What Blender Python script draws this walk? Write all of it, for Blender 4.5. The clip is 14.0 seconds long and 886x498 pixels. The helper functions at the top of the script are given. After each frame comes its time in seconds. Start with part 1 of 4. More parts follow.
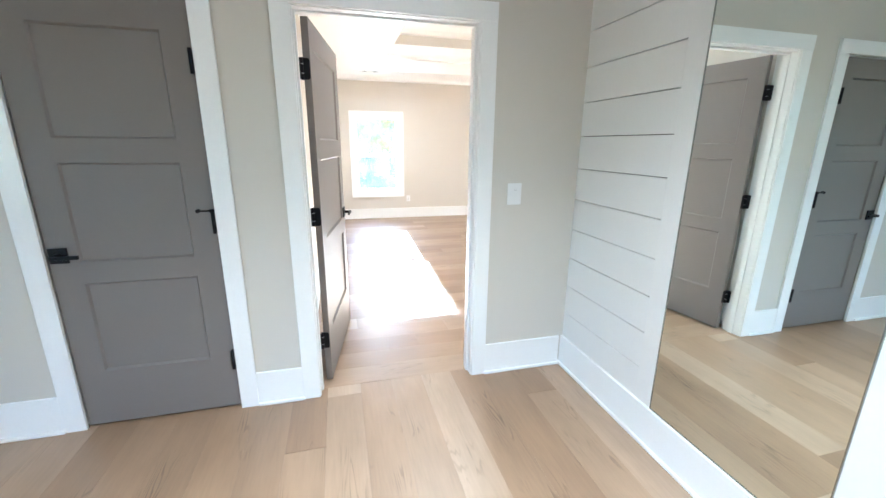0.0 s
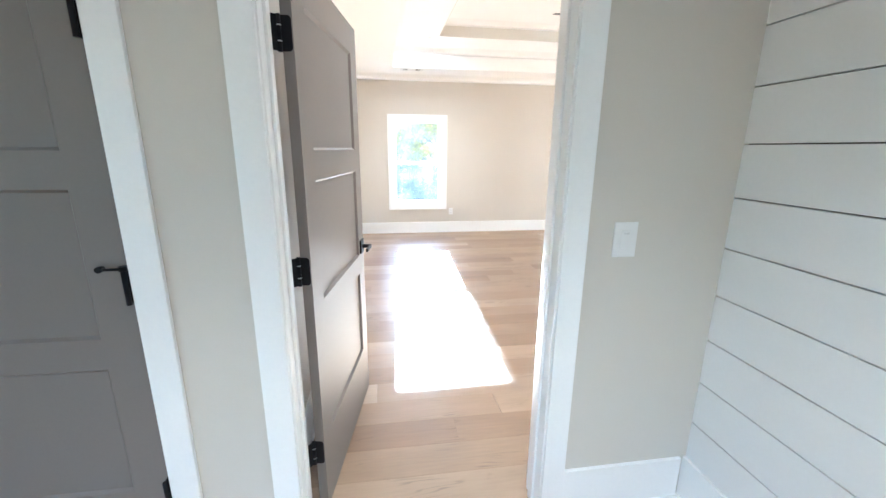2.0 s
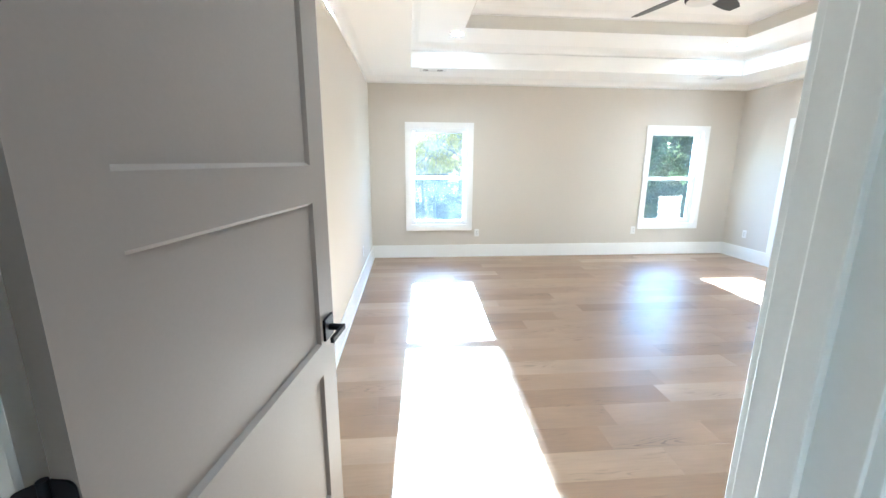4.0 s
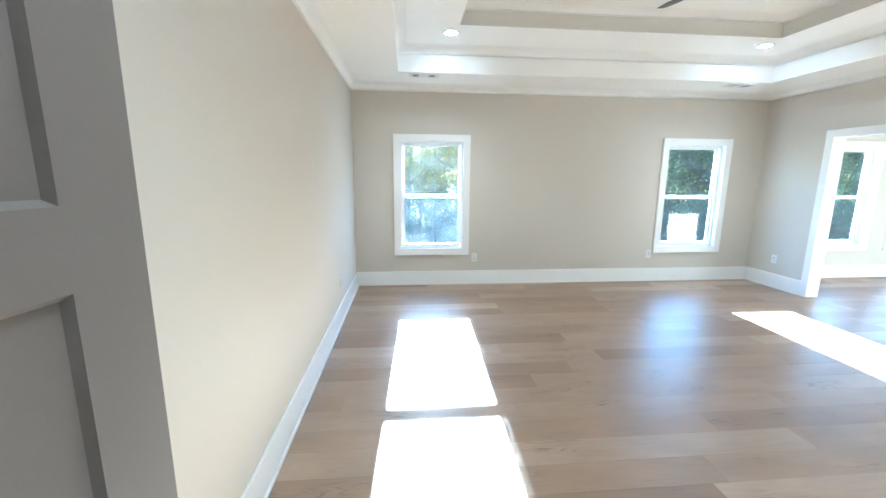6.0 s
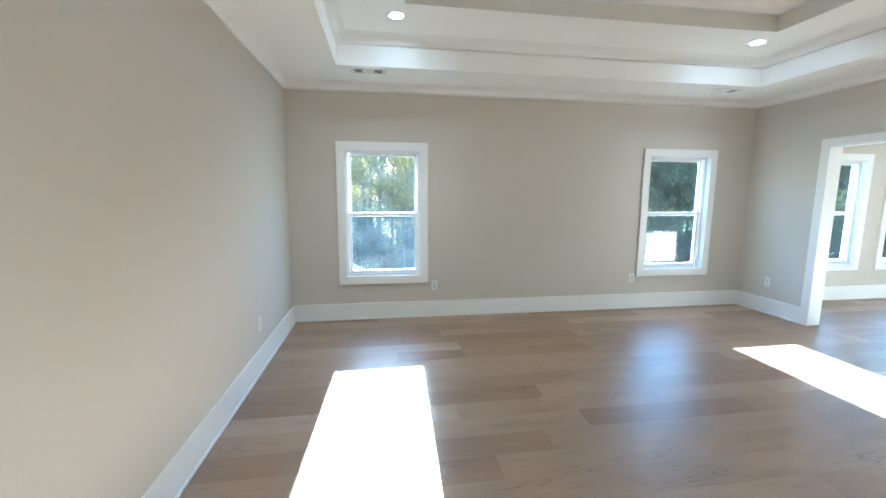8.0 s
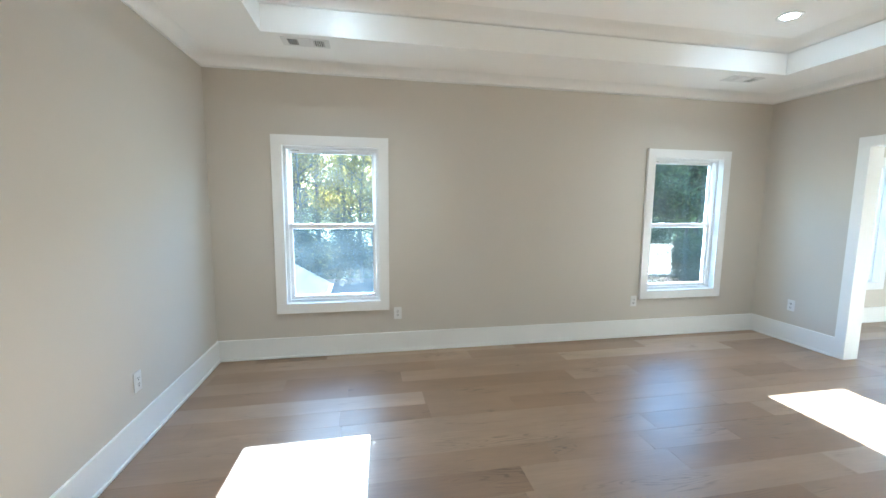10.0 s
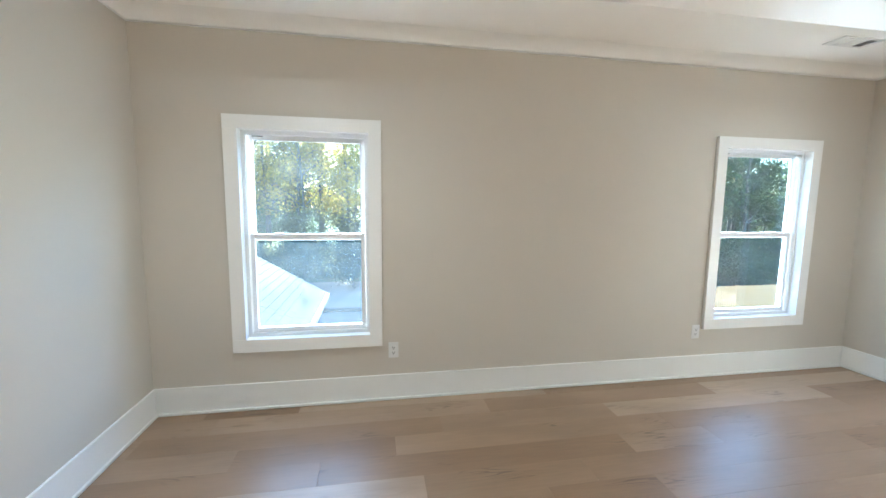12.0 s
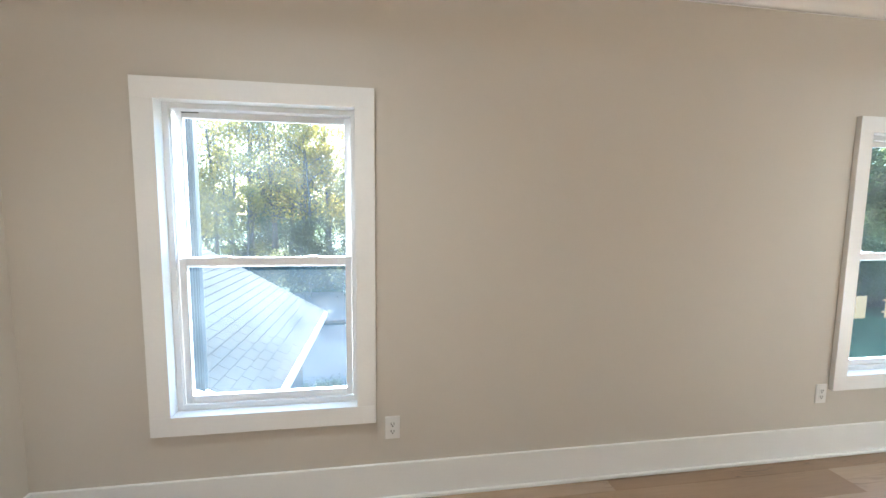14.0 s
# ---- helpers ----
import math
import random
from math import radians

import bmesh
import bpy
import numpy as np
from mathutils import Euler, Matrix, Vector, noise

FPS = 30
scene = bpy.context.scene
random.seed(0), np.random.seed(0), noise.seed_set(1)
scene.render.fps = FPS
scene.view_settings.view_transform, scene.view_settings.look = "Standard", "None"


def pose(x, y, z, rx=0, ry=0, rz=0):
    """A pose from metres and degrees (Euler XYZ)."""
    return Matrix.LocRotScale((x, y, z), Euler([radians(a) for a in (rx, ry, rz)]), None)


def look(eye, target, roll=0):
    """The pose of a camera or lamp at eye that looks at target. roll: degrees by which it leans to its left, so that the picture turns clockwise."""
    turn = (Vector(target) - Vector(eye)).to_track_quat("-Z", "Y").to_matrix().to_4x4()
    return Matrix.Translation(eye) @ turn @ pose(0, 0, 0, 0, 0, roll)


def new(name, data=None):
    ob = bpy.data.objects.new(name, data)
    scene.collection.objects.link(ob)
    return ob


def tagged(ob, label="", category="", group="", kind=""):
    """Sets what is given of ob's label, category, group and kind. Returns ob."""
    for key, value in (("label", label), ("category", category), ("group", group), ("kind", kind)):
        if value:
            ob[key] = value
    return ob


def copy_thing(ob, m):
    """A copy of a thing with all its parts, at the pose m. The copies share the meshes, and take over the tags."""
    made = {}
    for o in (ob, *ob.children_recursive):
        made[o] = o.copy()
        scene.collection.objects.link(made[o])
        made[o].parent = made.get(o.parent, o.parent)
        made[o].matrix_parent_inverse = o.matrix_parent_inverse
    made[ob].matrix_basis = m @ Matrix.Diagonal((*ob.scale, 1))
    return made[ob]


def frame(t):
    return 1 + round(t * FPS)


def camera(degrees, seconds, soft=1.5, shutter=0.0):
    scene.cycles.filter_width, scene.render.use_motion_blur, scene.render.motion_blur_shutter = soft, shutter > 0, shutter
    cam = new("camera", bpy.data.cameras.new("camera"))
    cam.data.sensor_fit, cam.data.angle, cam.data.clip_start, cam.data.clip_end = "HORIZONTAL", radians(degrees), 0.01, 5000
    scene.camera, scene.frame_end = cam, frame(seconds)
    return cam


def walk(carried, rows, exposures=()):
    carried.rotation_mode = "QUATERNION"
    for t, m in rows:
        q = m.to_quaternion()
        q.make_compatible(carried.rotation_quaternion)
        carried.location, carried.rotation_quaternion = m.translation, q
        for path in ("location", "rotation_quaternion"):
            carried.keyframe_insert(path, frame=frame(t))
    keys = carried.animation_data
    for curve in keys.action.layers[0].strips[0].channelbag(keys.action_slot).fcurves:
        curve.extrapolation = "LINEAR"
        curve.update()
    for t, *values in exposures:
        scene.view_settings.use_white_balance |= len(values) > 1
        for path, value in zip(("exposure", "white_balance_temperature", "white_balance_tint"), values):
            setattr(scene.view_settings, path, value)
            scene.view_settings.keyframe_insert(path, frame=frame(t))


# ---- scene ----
cam = camera(96.3, 14.0)
PATH = [
    (0, (0.016, -0.028, 1.409), (0.51, 1.841, 0.898), 0.5),
    (0.5, (0.029, 0.18, 1.428), (0.466, 2.057, 0.895), 0.4),
    (1, (0.054, 0.372, 1.431), (0.453, 2.257, 0.895), 0.5),
    (1.5, (0.123, 0.619, 1.459), (0.489, 2.514, 0.931), 0.3),
    (2, (0.172, 0.851, 1.434), (0.463, 2.768, 0.945), 0.5),
    (2.5, (0.167, 1.117, 1.444), (0.406, 3.042, 0.959), 0.2),
    (3, (0.204, 1.353, 1.433), (0.41, 3.286, 0.961), 0.7),
    (3.5, (0.271, 1.597, 1.444), (0.454, 3.535, 0.985), 0.4),
    (3.7, (0.293, 1.679, 1.44), (0.464, 3.62, 0.992), 0.3),
    (5.8, (0.408, 2.367, 1.465), (0.573, 4.325, 1.09), 0.4),
    (6, (0.441, 2.463, 1.465), (0.619, 4.421, 1.101), 0.4),
    (6.5, (0.518, 2.642, 1.447), (0.705, 4.605, 1.111), 0.3),
    (7, (0.591, 2.833, 1.434), (0.785, 4.798, 1.117), 0.3),
    (7.5, (0.664, 3.024, 1.434), (0.882, 4.989, 1.134), 0.3),
    (8, (0.752, 3.219, 1.416), (1.053, 5.178, 1.145), 0.3),
    (8.2, (0.797, 3.282, 1.407), (1.117, 5.239, 1.148), 0.3),
    (10.5, (1.129, 4.241, 1.414), (1.504, 6.192, 1.184), 0.5),
    (11, (1.184, 4.446, 1.432), (1.545, 6.398, 1.193), 0.5),
    (11.5, (1.198, 4.689, 1.423), (1.549, 6.645, 1.197), 0.5),
    (12, (1.21, 4.912, 1.429), (1.554, 6.869, 1.202), 0.6),
    (12.5, (1.265, 5.151, 1.412), (1.598, 7.112, 1.203), 0.6),
    (13, (1.313, 5.377, 1.419), (1.637, 7.34, 1.215), 0.6),
    (13.5, (1.321, 5.612, 1.431), (1.632, 7.578, 1.227), 0.6),
    (14, (1.299, 5.829, 1.436), (1.601, 7.797, 1.246), 0.6),
]
EXPOSURES = [(0, 5.8, 5130, 2), (1.5, 5.76, 5100, 2), (2.5, 5.56, 5010, 1), (3.5, 5.4, 4910, -2), (6, 4.95, 4680, -7), (7, 4.58, 4740, -7), (8, 4.4, 4790, -7), (11, 4.5, 5020, -6), (12.5, 4.56, 5180, -3), (14, 4.45, 5440, 0)]
walk(cam, [(t, look(eye, target, roll)) for t, eye, target, roll in PATH], EXPOSURES)

# ---- world and sun ----
SUN = Vector((0.038, 1.0, 0.384)).normalized()
world = bpy.data.worlds.new("sky_world")
scene.world = world
world.use_nodes = True
wn, wl = world.node_tree.nodes, world.node_tree.links
sky = wn.new("ShaderNodeTexSky")
sky.sky_type, sky.sun_disc = "NISHITA", False
sky.sun_elevation, sky.sun_rotation = math.asin(SUN.z), math.atan2(SUN.x, SUN.y)
sky.air_density, sky.dust_density, sky.ozone_density = 1.0, 0.3, 2.2
wl.new(sky.outputs["Color"], wn["Background"].inputs["Color"])
wn["Background"].inputs["Strength"].default_value = 0.095

sun_data = bpy.data.lights.new("sun", "SUN")
sun_data.energy, sun_data.angle, sun_data.color = 5.0, radians(0.5), (1.0, 0.97, 0.93)
sun = new("sun", sun_data)
sun.matrix_world = look(SUN * 60, (0, 0, 0))

# ---- materials ----


def material(name, color, rough=0.5, metal=0.0, var=0.06, scale=3.0, fine=60.0, bump=0.05, spec=0.5):
    """A painted or solid surface with broad and fine variation and slight relief."""
    m = bpy.data.materials.new(name)
    m.use_nodes = True
    n, l = m.node_tree.nodes, m.node_tree.links
    b = n["Principled BSDF"]
    tc = n.new("ShaderNodeTexCoord")
    big, small = n.new("ShaderNodeTexNoise"), n.new("ShaderNodeTexNoise")
    big.inputs["Scale"].default_value, small.inputs["Scale"].default_value = scale, fine
    big.inputs["Detail"].default_value, small.inputs["Detail"].default_value = 3, 4
    for t in (big, small):
        l.new(tc.outputs["Object"], t.inputs["Vector"])
    add = n.new("ShaderNodeMath")
    add.operation = "ADD"
    l.new(big.outputs["Fac"], add.inputs[0])
    l.new(small.outputs["Fac"], add.inputs[1])
    ramp = n.new("ShaderNodeMapRange")
    ramp.inputs["From Min"].default_value, ramp.inputs["From Max"].default_value = 0.6, 1.4
    ramp.inputs["To Min"].default_value, ramp.inputs["To Max"].default_value = 1 - var, 1 + var
    l.new(add.outputs[0], ramp.inputs["Value"])
    mul = n.new("ShaderNodeVectorMath")
    mul.operation = "SCALE"
    mul.inputs[0].default_value = color
    l.new(ramp.outputs["Result"], mul.inputs["Scale"])
    l.new(mul.outputs["Vector"], b.inputs["Base Color"])
    b.inputs["Roughness"].default_value, b.inputs["Metallic"].default_value = rough, metal
    b.inputs["Specular IOR Level"].default_value = spec
    if bump:
        bp = n.new("ShaderNodeBump")
        bp.inputs["Strength"].default_value, bp.inputs["Distance"].default_value = bump, 0.004
        l.new(small.outputs["Fac"], bp.inputs["Height"])
        l.new(bp.outputs["Normal"], b.inputs["Normal"])
    return m


def wood_floor_material():
    """Pale whitewashed oak: each plank has its own tone, long grain, cathedral figure and some knots."""
    m = bpy.data.materials.new("oak_plank")
    m.use_nodes = True
    n, l = m.node_tree.nodes, m.node_tree.links
    b = n["Principled BSDF"]
    tc, info = n.new("ShaderNodeTexCoord"), n.new("ShaderNodeObjectInfo")
    off = n.new("ShaderNodeVectorMath")
    off.operation = "MULTIPLY_ADD"
    l.new(info.outputs["Random"], off.inputs[0])
    off.inputs[1].default_value = (37.0, 53.0, 11.0)
    l.new(tc.outputs["Object"], off.inputs[2])
    stretch = n.new("ShaderNodeMapping")
    stretch.inputs["Scale"].default_value = (0.8, 9.0, 1.0)
    l.new(off.outputs["Vector"], stretch.inputs["Vector"])
    grain = n.new("ShaderNodeTexNoise")
    grain.inputs["Scale"].default_value, grain.inputs["Detail"].default_value = 9.0, 6
    l.new(stretch.outputs["Vector"], grain.inputs["Vector"])
    stretch2 = n.new("ShaderNodeMapping")
    stretch2.inputs["Scale"].default_value = (0.5, 4.5, 1.0)
    l.new(off.outputs["Vector"], stretch2.inputs["Vector"])
    fig = n.new("ShaderNodeTexNoise")
    fig.inputs["Scale"].default_value, fig.inputs["Detail"].default_value, fig.inputs["Roughness"].default_value = 2.0, 3, 0.4
    l.new(stretch2.outputs["Vector"], fig.inputs["Vector"])
    rings = n.new("ShaderNodeMath")
    rings.operation = "MULTIPLY"
    l.new(fig.outputs["Fac"], rings.inputs[0])
    rings.inputs[1].default_value = 120.0
    sine = n.new("ShaderNodeMath")
    sine.operation = "SINE"
    l.new(rings.outputs[0], sine.inputs[0])
    tone = n.new("ShaderNodeValToRGB")
    tone.color_ramp.elements[0].color = (0.24, 0.15, 0.088, 1)
    tone.color_ramp.elements[1].color = (0.435, 0.328, 0.238, 1)
    e = tone.color_ramp.elements.new(0.3)
    e.color = (0.3, 0.2, 0.125, 1)
    e = tone.color_ramp.elements.new(0.8)
    e.color = (0.34, 0.236, 0.154, 1)
    l.new(info.outputs["Random"], tone.inputs["Fac"])
    g1 = n.new("ShaderNodeMapRange")
    g1.inputs["From Min"].default_value, g1.inputs["From Max"].default_value = 0.3, 0.7
    g1.inputs["To Min"].default_value, g1.inputs["To Max"].default_value = 0.935, 1.05
    l.new(grain.outputs["Fac"], g1.inputs["Value"])
    # soft limewash blotches
    blot = n.new("ShaderNodeTexNoise")
    blot.inputs["Scale"].default_value, blot.inputs["Detail"].default_value = 1.6, 3
    stretch3 = n.new("ShaderNodeMapping")
    stretch3.inputs["Scale"].default_value = (1.0, 3.0, 1.0)
    l.new(off.outputs["Vector"], stretch3.inputs["Vector"])
    l.new(stretch3.outputs["Vector"], blot.inputs["Vector"])
    br = n.new("ShaderNodeMapRange")
    br.inputs["From Min"].default_value, br.inputs["From Max"].default_value = 0.3, 0.7
    br.inputs["To Min"].default_value, br.inputs["To Max"].default_value = 0.88, 1.12
    l.new(blot.outputs["Fac"], br.inputs["Value"])
    gb = n.new("ShaderNodeMath")
    gb.operation = "MULTIPLY"
    l.new(g1.outputs["Result"], gb.inputs[0])
    l.new(br.outputs["Result"], gb.inputs[1])
    # dark cathedral marks, only in small patches of some planks
    mark = n.new("ShaderNodeMapRange")
    mark.inputs["From Min"].default_value, mark.inputs["From Max"].default_value = 0.35, 0.95
    l.new(sine.outputs[0], mark.inputs["Value"])
    patch = n.new("ShaderNodeTexNoise")
    patch.inputs["Scale"].default_value, patch.inputs["Detail"].default_value = 2.3, 4
    l.new(stretch3.outputs["Vector"], patch.inputs["Vector"])
    pr = n.new("ShaderNodeMapRange")
    pr.inputs["From Min"].default_value, pr.inputs["From Max"].default_value = 0.56, 0.69
    pr.inputs["To Min"].default_value, pr.inputs["To Max"].default_value = 0.0, -0.38
    l.new(patch.outputs["Fac"], pr.inputs["Value"])
    fm = n.new("ShaderNodeMath")
    fm.operation = "MULTIPLY_ADD"
    l.new(mark.outputs["Result"], fm.inputs[0])
    l.new(pr.outputs["Result"], fm.inputs[1])
    l.new(gb.outputs[0], fm.inputs[2])
    mul = n.new("ShaderNodeVectorMath")
    mul.operation = "SCALE"
    l.new(tone.outputs["Color"], mul.inputs[0])
    l.new(fm.outputs[0], mul.inputs["Scale"])
    l.new(mul.outputs["Vector"], b.inputs["Base Color"])
    rg = n.new("ShaderNodeMapRange")
    rg.inputs["To Min"].default_value, rg.inputs["To Max"].default_value = 0.31, 0.47
    l.new(grain.outputs["Fac"], rg.inputs["Value"])
    l.new(rg.outputs["Result"], b.inputs["Roughness"])
    b.inputs["Specular IOR Level"].default_value = 0.72
    bp = n.new("ShaderNodeBump")
    bp.inputs["Strength"].default_value, bp.inputs["Distance"].default_value = 0.28, 0.002
    l.new(grain.outputs["Fac"], bp.inputs["Height"])
    l.new(bp.outputs["Normal"], b.inputs["Normal"])
    return m


def glass_material(name, haze, ior):
    """Clear glass that mirrors at grazing angles, with a thin uneven film for dust and glare haze."""
    m = bpy.data.materials.new(name)
    m.use_nodes = True
    n, l = m.node_tree.nodes, m.node_tree.links
    n.remove(n["Principled BSDF"])
    out = n["Material Output"]
    clear, gloss, mix, fr = n.new("ShaderNodeBsdfTransparent"), n.new("ShaderNodeBsdfGlossy"), n.new("ShaderNodeMixShader"), n.new("ShaderNodeFresnel")
    clear.inputs["Color"].default_value = (0.97, 0.985, 0.98, 1)
    gloss.inputs["Roughness"].default_value = 0.0
    fr.inputs["IOR"].default_value = ior
    tc, ns, mr, film, mix2 = n.new("ShaderNodeTexCoord"), n.new("ShaderNodeTexNoise"), n.new("ShaderNodeMapRange"), n.new("ShaderNodeBsdfTranslucent"), n.new("ShaderNodeMixShader")
    ns.inputs["Scale"].default_value, ns.inputs["Detail"].default_value = 3.5, 5
    l.new(tc.outputs["Object"], ns.inputs["Vector"])
    mr.inputs["From Min"].default_value, mr.inputs["From Max"].default_value = 0.35, 0.68
    mr.inputs["To Min"].default_value, mr.inputs["To Max"].default_value = haze * 0.35, haze
    l.new(ns.outputs["Fac"], mr.inputs["Value"])
    film.inputs["Color"].default_value = (0.78, 0.87, 0.93, 1)
    l.new(mr.outputs["Result"], mix2.inputs[0])
    l.new(clear.outputs[0], mix2.inputs[1])
    l.new(film.outputs[0], mix2.inputs[2])
    l.new(fr.outputs[0], mix.inputs[0])
    l.new(mix2.outputs[0], mix.inputs[1])
    l.new(gloss.outputs[0], mix.inputs[2])
    l.new(mix.outputs[0], out.inputs["Surface"])
    return m


def emitter(name, color, strength):
    m = bpy.data.materials.new(name)
    m.use_nodes = True
    b = m.node_tree.nodes["Principled BSDF"]
    b.inputs["Base Color"].default_value = (*color, 1)
    b.inputs["Emission Color"].default_value = (*color, 1)
    b.inputs["Emission Strength"].default_value = strength
    return m


def leaf_material(name, colors):
    """Leaves that differ from one another, and let light through."""
    m = bpy.data.materials.new(name)
    m.use_nodes = True
    n, l = m.node_tree.nodes, m.node_tree.links
    n.remove(n["Principled BSDF"])
    geo, info = n.new("ShaderNodeNewGeometry"), n.new("ShaderNodeObjectInfo")
    ramp = n.new("ShaderNodeValToRGB")
    els = ramp.color_ramp.elements
    els[0].color, els[1].color = (*colors[0], 1), (*colors[-1], 1)
    for i, c in enumerate(colors[1:-1]):
        els.new((i + 1) / (len(colors) - 1)).color = (*c, 1)
    mixf = n.new("ShaderNodeMath")
    mixf.operation = "MULTIPLY_ADD"
    mixf.inputs[1].default_value = 0.65
    l.new(geo.outputs["Random Per Island"], mixf.inputs[0])
    sc = n.new("ShaderNodeMath")
    sc.operation = "MULTIPLY"
    sc.inputs[1].default_value = 0.35
    l.new(info.outputs["Random"], sc.inputs[0])
    l.new(sc.outputs[0], mixf.inputs[2])
    l.new(mixf.outputs[0], ramp.inputs["Fac"])
    d, t, mix = n.new("ShaderNodeBsdfDiffuse"), n.new("ShaderNodeBsdfTranslucent"), n.new("ShaderNodeMixShader")
    mix.inputs[0].default_value = 0.7
    l.new(ramp.outputs["Color"], d.inputs["Color"])
    l.new(ramp.outputs["Color"], t.inputs["Color"])
    l.new(d.outputs[0], mix.inputs[1])
    l.new(t.outputs[0], mix.inputs[2])
    l.new(mix.outputs[0], n["Material Output"].inputs["Surface"])
    return m


def screen_material(name, thin, thick):
    """Fine insect mesh, seen as a thin blue-grey veil."""
    m = bpy.data.materials.new(name)
    m.use_nodes = True
    n, l = m.node_tree.nodes, m.node_tree.links
    n.remove(n["Principled BSDF"])
    clear, veil, mix = n.new("ShaderNodeBsdfTransparent"), n.new("ShaderNodeBsdfTranslucent"), n.new("ShaderNodeMixShader")
    tc, ns, mr = n.new("ShaderNodeTexCoord"), n.new("ShaderNodeTexNoise"), n.new("ShaderNodeMapRange")
    ns.inputs["Scale"].default_value, ns.inputs["Detail"].default_value = 9.0, 5
    l.new(tc.outputs["Object"], ns.inputs["Vector"])
    mr.inputs["From Min"].default_value, mr.inputs["From Max"].default_value = 0.3, 0.7
    mr.inputs["To Min"].default_value, mr.inputs["To Max"].default_value = thin, thick
    l.new(ns.outputs["Fac"], mr.inputs["Value"])
    veil.inputs["Color"].default_value = (0.012, 0.022, 0.035, 1)
    l.new(mr.outputs["Result"], mix.inputs[0])
    l.new(clear.outputs[0], mix.inputs[1])
    l.new(veil.outputs[0], mix.inputs[2])
    l.new(mix.outputs[0], n["Material Output"].inputs["Surface"])
    return m


WALL = material("greige_wall_paint", (0.61, 0.572, 0.512), 0.6, var=0.02, scale=0.7, fine=220, bump=0.06)
CEIL = material("ceiling_white_paint", (0.92, 0.915, 0.9), 0.4, var=0.015, scale=0.8, fine=200, bump=0.04)
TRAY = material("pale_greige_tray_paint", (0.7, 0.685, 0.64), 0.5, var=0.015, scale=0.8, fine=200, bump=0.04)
TRIM = material("white_trim_paint", (0.87, 0.87, 0.86), 0.32, var=0.02, scale=2.0, fine=90, bump=0.03)
SHIPLAP = material("shiplap_white_paint", (0.76, 0.75, 0.735), 0.4, var=0.02, scale=1.5, fine=80, bump=0.05)
GAP = material("shiplap_backing", (0.09, 0.08, 0.07), 0.9, var=0.1)
DOOR = material("taupe_door_paint", (0.19, 0.168, 0.152), 0.55, var=0.03, scale=2.0, fine=120, bump=0.04)
BLACK = material("matte_black_metal", (0.007, 0.007, 0.009), 0.5, 0.0, var=0.15, scale=20, bump=0.02, spec=0.18)
STEEL = material("satin_nickel", (0.6, 0.58, 0.55), 0.3, 1.0, var=0.05, bump=0.0)
PLASTIC = material("white_plastic", (0.78, 0.78, 0.77), 0.35, var=0.01, bump=0.0)
SLOT = material("dark_slot", (0.03, 0.03, 0.03), 0.6, var=0.05, bump=0.0)
VINYL = material("white_vinyl", (0.82, 0.82, 0.82), 0.35, var=0.015, scale=4, bump=0.01)
MIRROR = material("mirror_silver", (0.85, 0.93, 0.93), 0.0, 1.0, var=0.004, bump=0.0)
MIRROR_EDGE = material("mirror_edge", (0.32, 0.35, 0.34), 0.25, 0.8, var=0.05, bump=0.0)
OAK = wood_floor_material()
SUBFLOOR = material("subfloor", (0.14, 0.1, 0.07), 0.9, var=0.1)
GLASS = glass_material("window_glass", 0.0045, 1.85)
# thicker film puts the sun-glare veil into the panes of window 1
GLASS_HAZY = glass_material("hazy_window_glass", 0.015, 1.5)
SCREEN = screen_material("insect_mesh", 0.02, 0.04)
# same mesh, with a stronger glare haze put into its veil
SCREEN_HAZY = screen_material("hazy_insect_mesh", 0.1, 0.19)
LAMP = emitter("downlight_lens", (0.97, 0.985, 1.0), 5.0)
FAN_LENS = material("fan_light_lens", (0.75, 0.75, 0.73), 0.3, var=0.01, bump=0.0)
BLADE = material("fan_blade_charcoal", (0.05, 0.048, 0.045), 0.45, var=0.1, scale=8)
SHINGLE = material("grey_asphalt_shingle", (0.0145, 0.015, 0.0162), 0.95, var=0.45, scale=2.2, fine=60, bump=0.3, spec=0.03)
SIDING = material("blue_grey_siding", (0.026, 0.032, 0.04), 0.7, var=0.08, scale=3, spec=0.15)
GUTTER = material("white_gutter", (0.42, 0.42, 0.41), 0.35, var=0.04)
GREY_PLASTIC = material("grey_plastic", (0.36, 0.36, 0.36), 0.4, var=0.03, bump=0.0)
GRASS = material("lawn", (0.03, 0.055, 0.022), 0.95, var=0.45, scale=0.25, fine=18, bump=0.8, spec=0.06)
DARK_GROUND = material("dark_ground", (0.02, 0.017, 0.014), 0.95, var=0.3, scale=4, spec=0.04)
CONCRETE = material("driveway_concrete", (0.1, 0.088, 0.08), 0.85, var=0.12, scale=0.7, fine=30, bump=0.2, spec=0.08)
FENCE = material("cedar_fence", (0.42, 0.215, 0.085), 0.9, var=0.2, scale=3, fine=40, bump=0.3)
BARK = material("bark", (0.075, 0.064, 0.054), 0.95, var=0.35, scale=5, fine=40, bump=0.6, spec=0.1)
LEAF_GREEN = leaf_material("green_leaves", [(0.02, 0.035, 0.018), (0.055, 0.08, 0.035), (0.15, 0.175, 0.06)])
LEAF_YELLOW = leaf_material("autumn_leaves", [(0.06, 0.065, 0.022), (0.19, 0.165, 0.04), (0.36, 0.27, 0.05), (0.32, 0.17, 0.05)])
LEAF_OLIVE = leaf_material("olive_leaves", [(0.042, 0.05, 0.027), (0.1, 0.1, 0.045), (0.18, 0.155, 0.06)])

# ---- building helpers ----


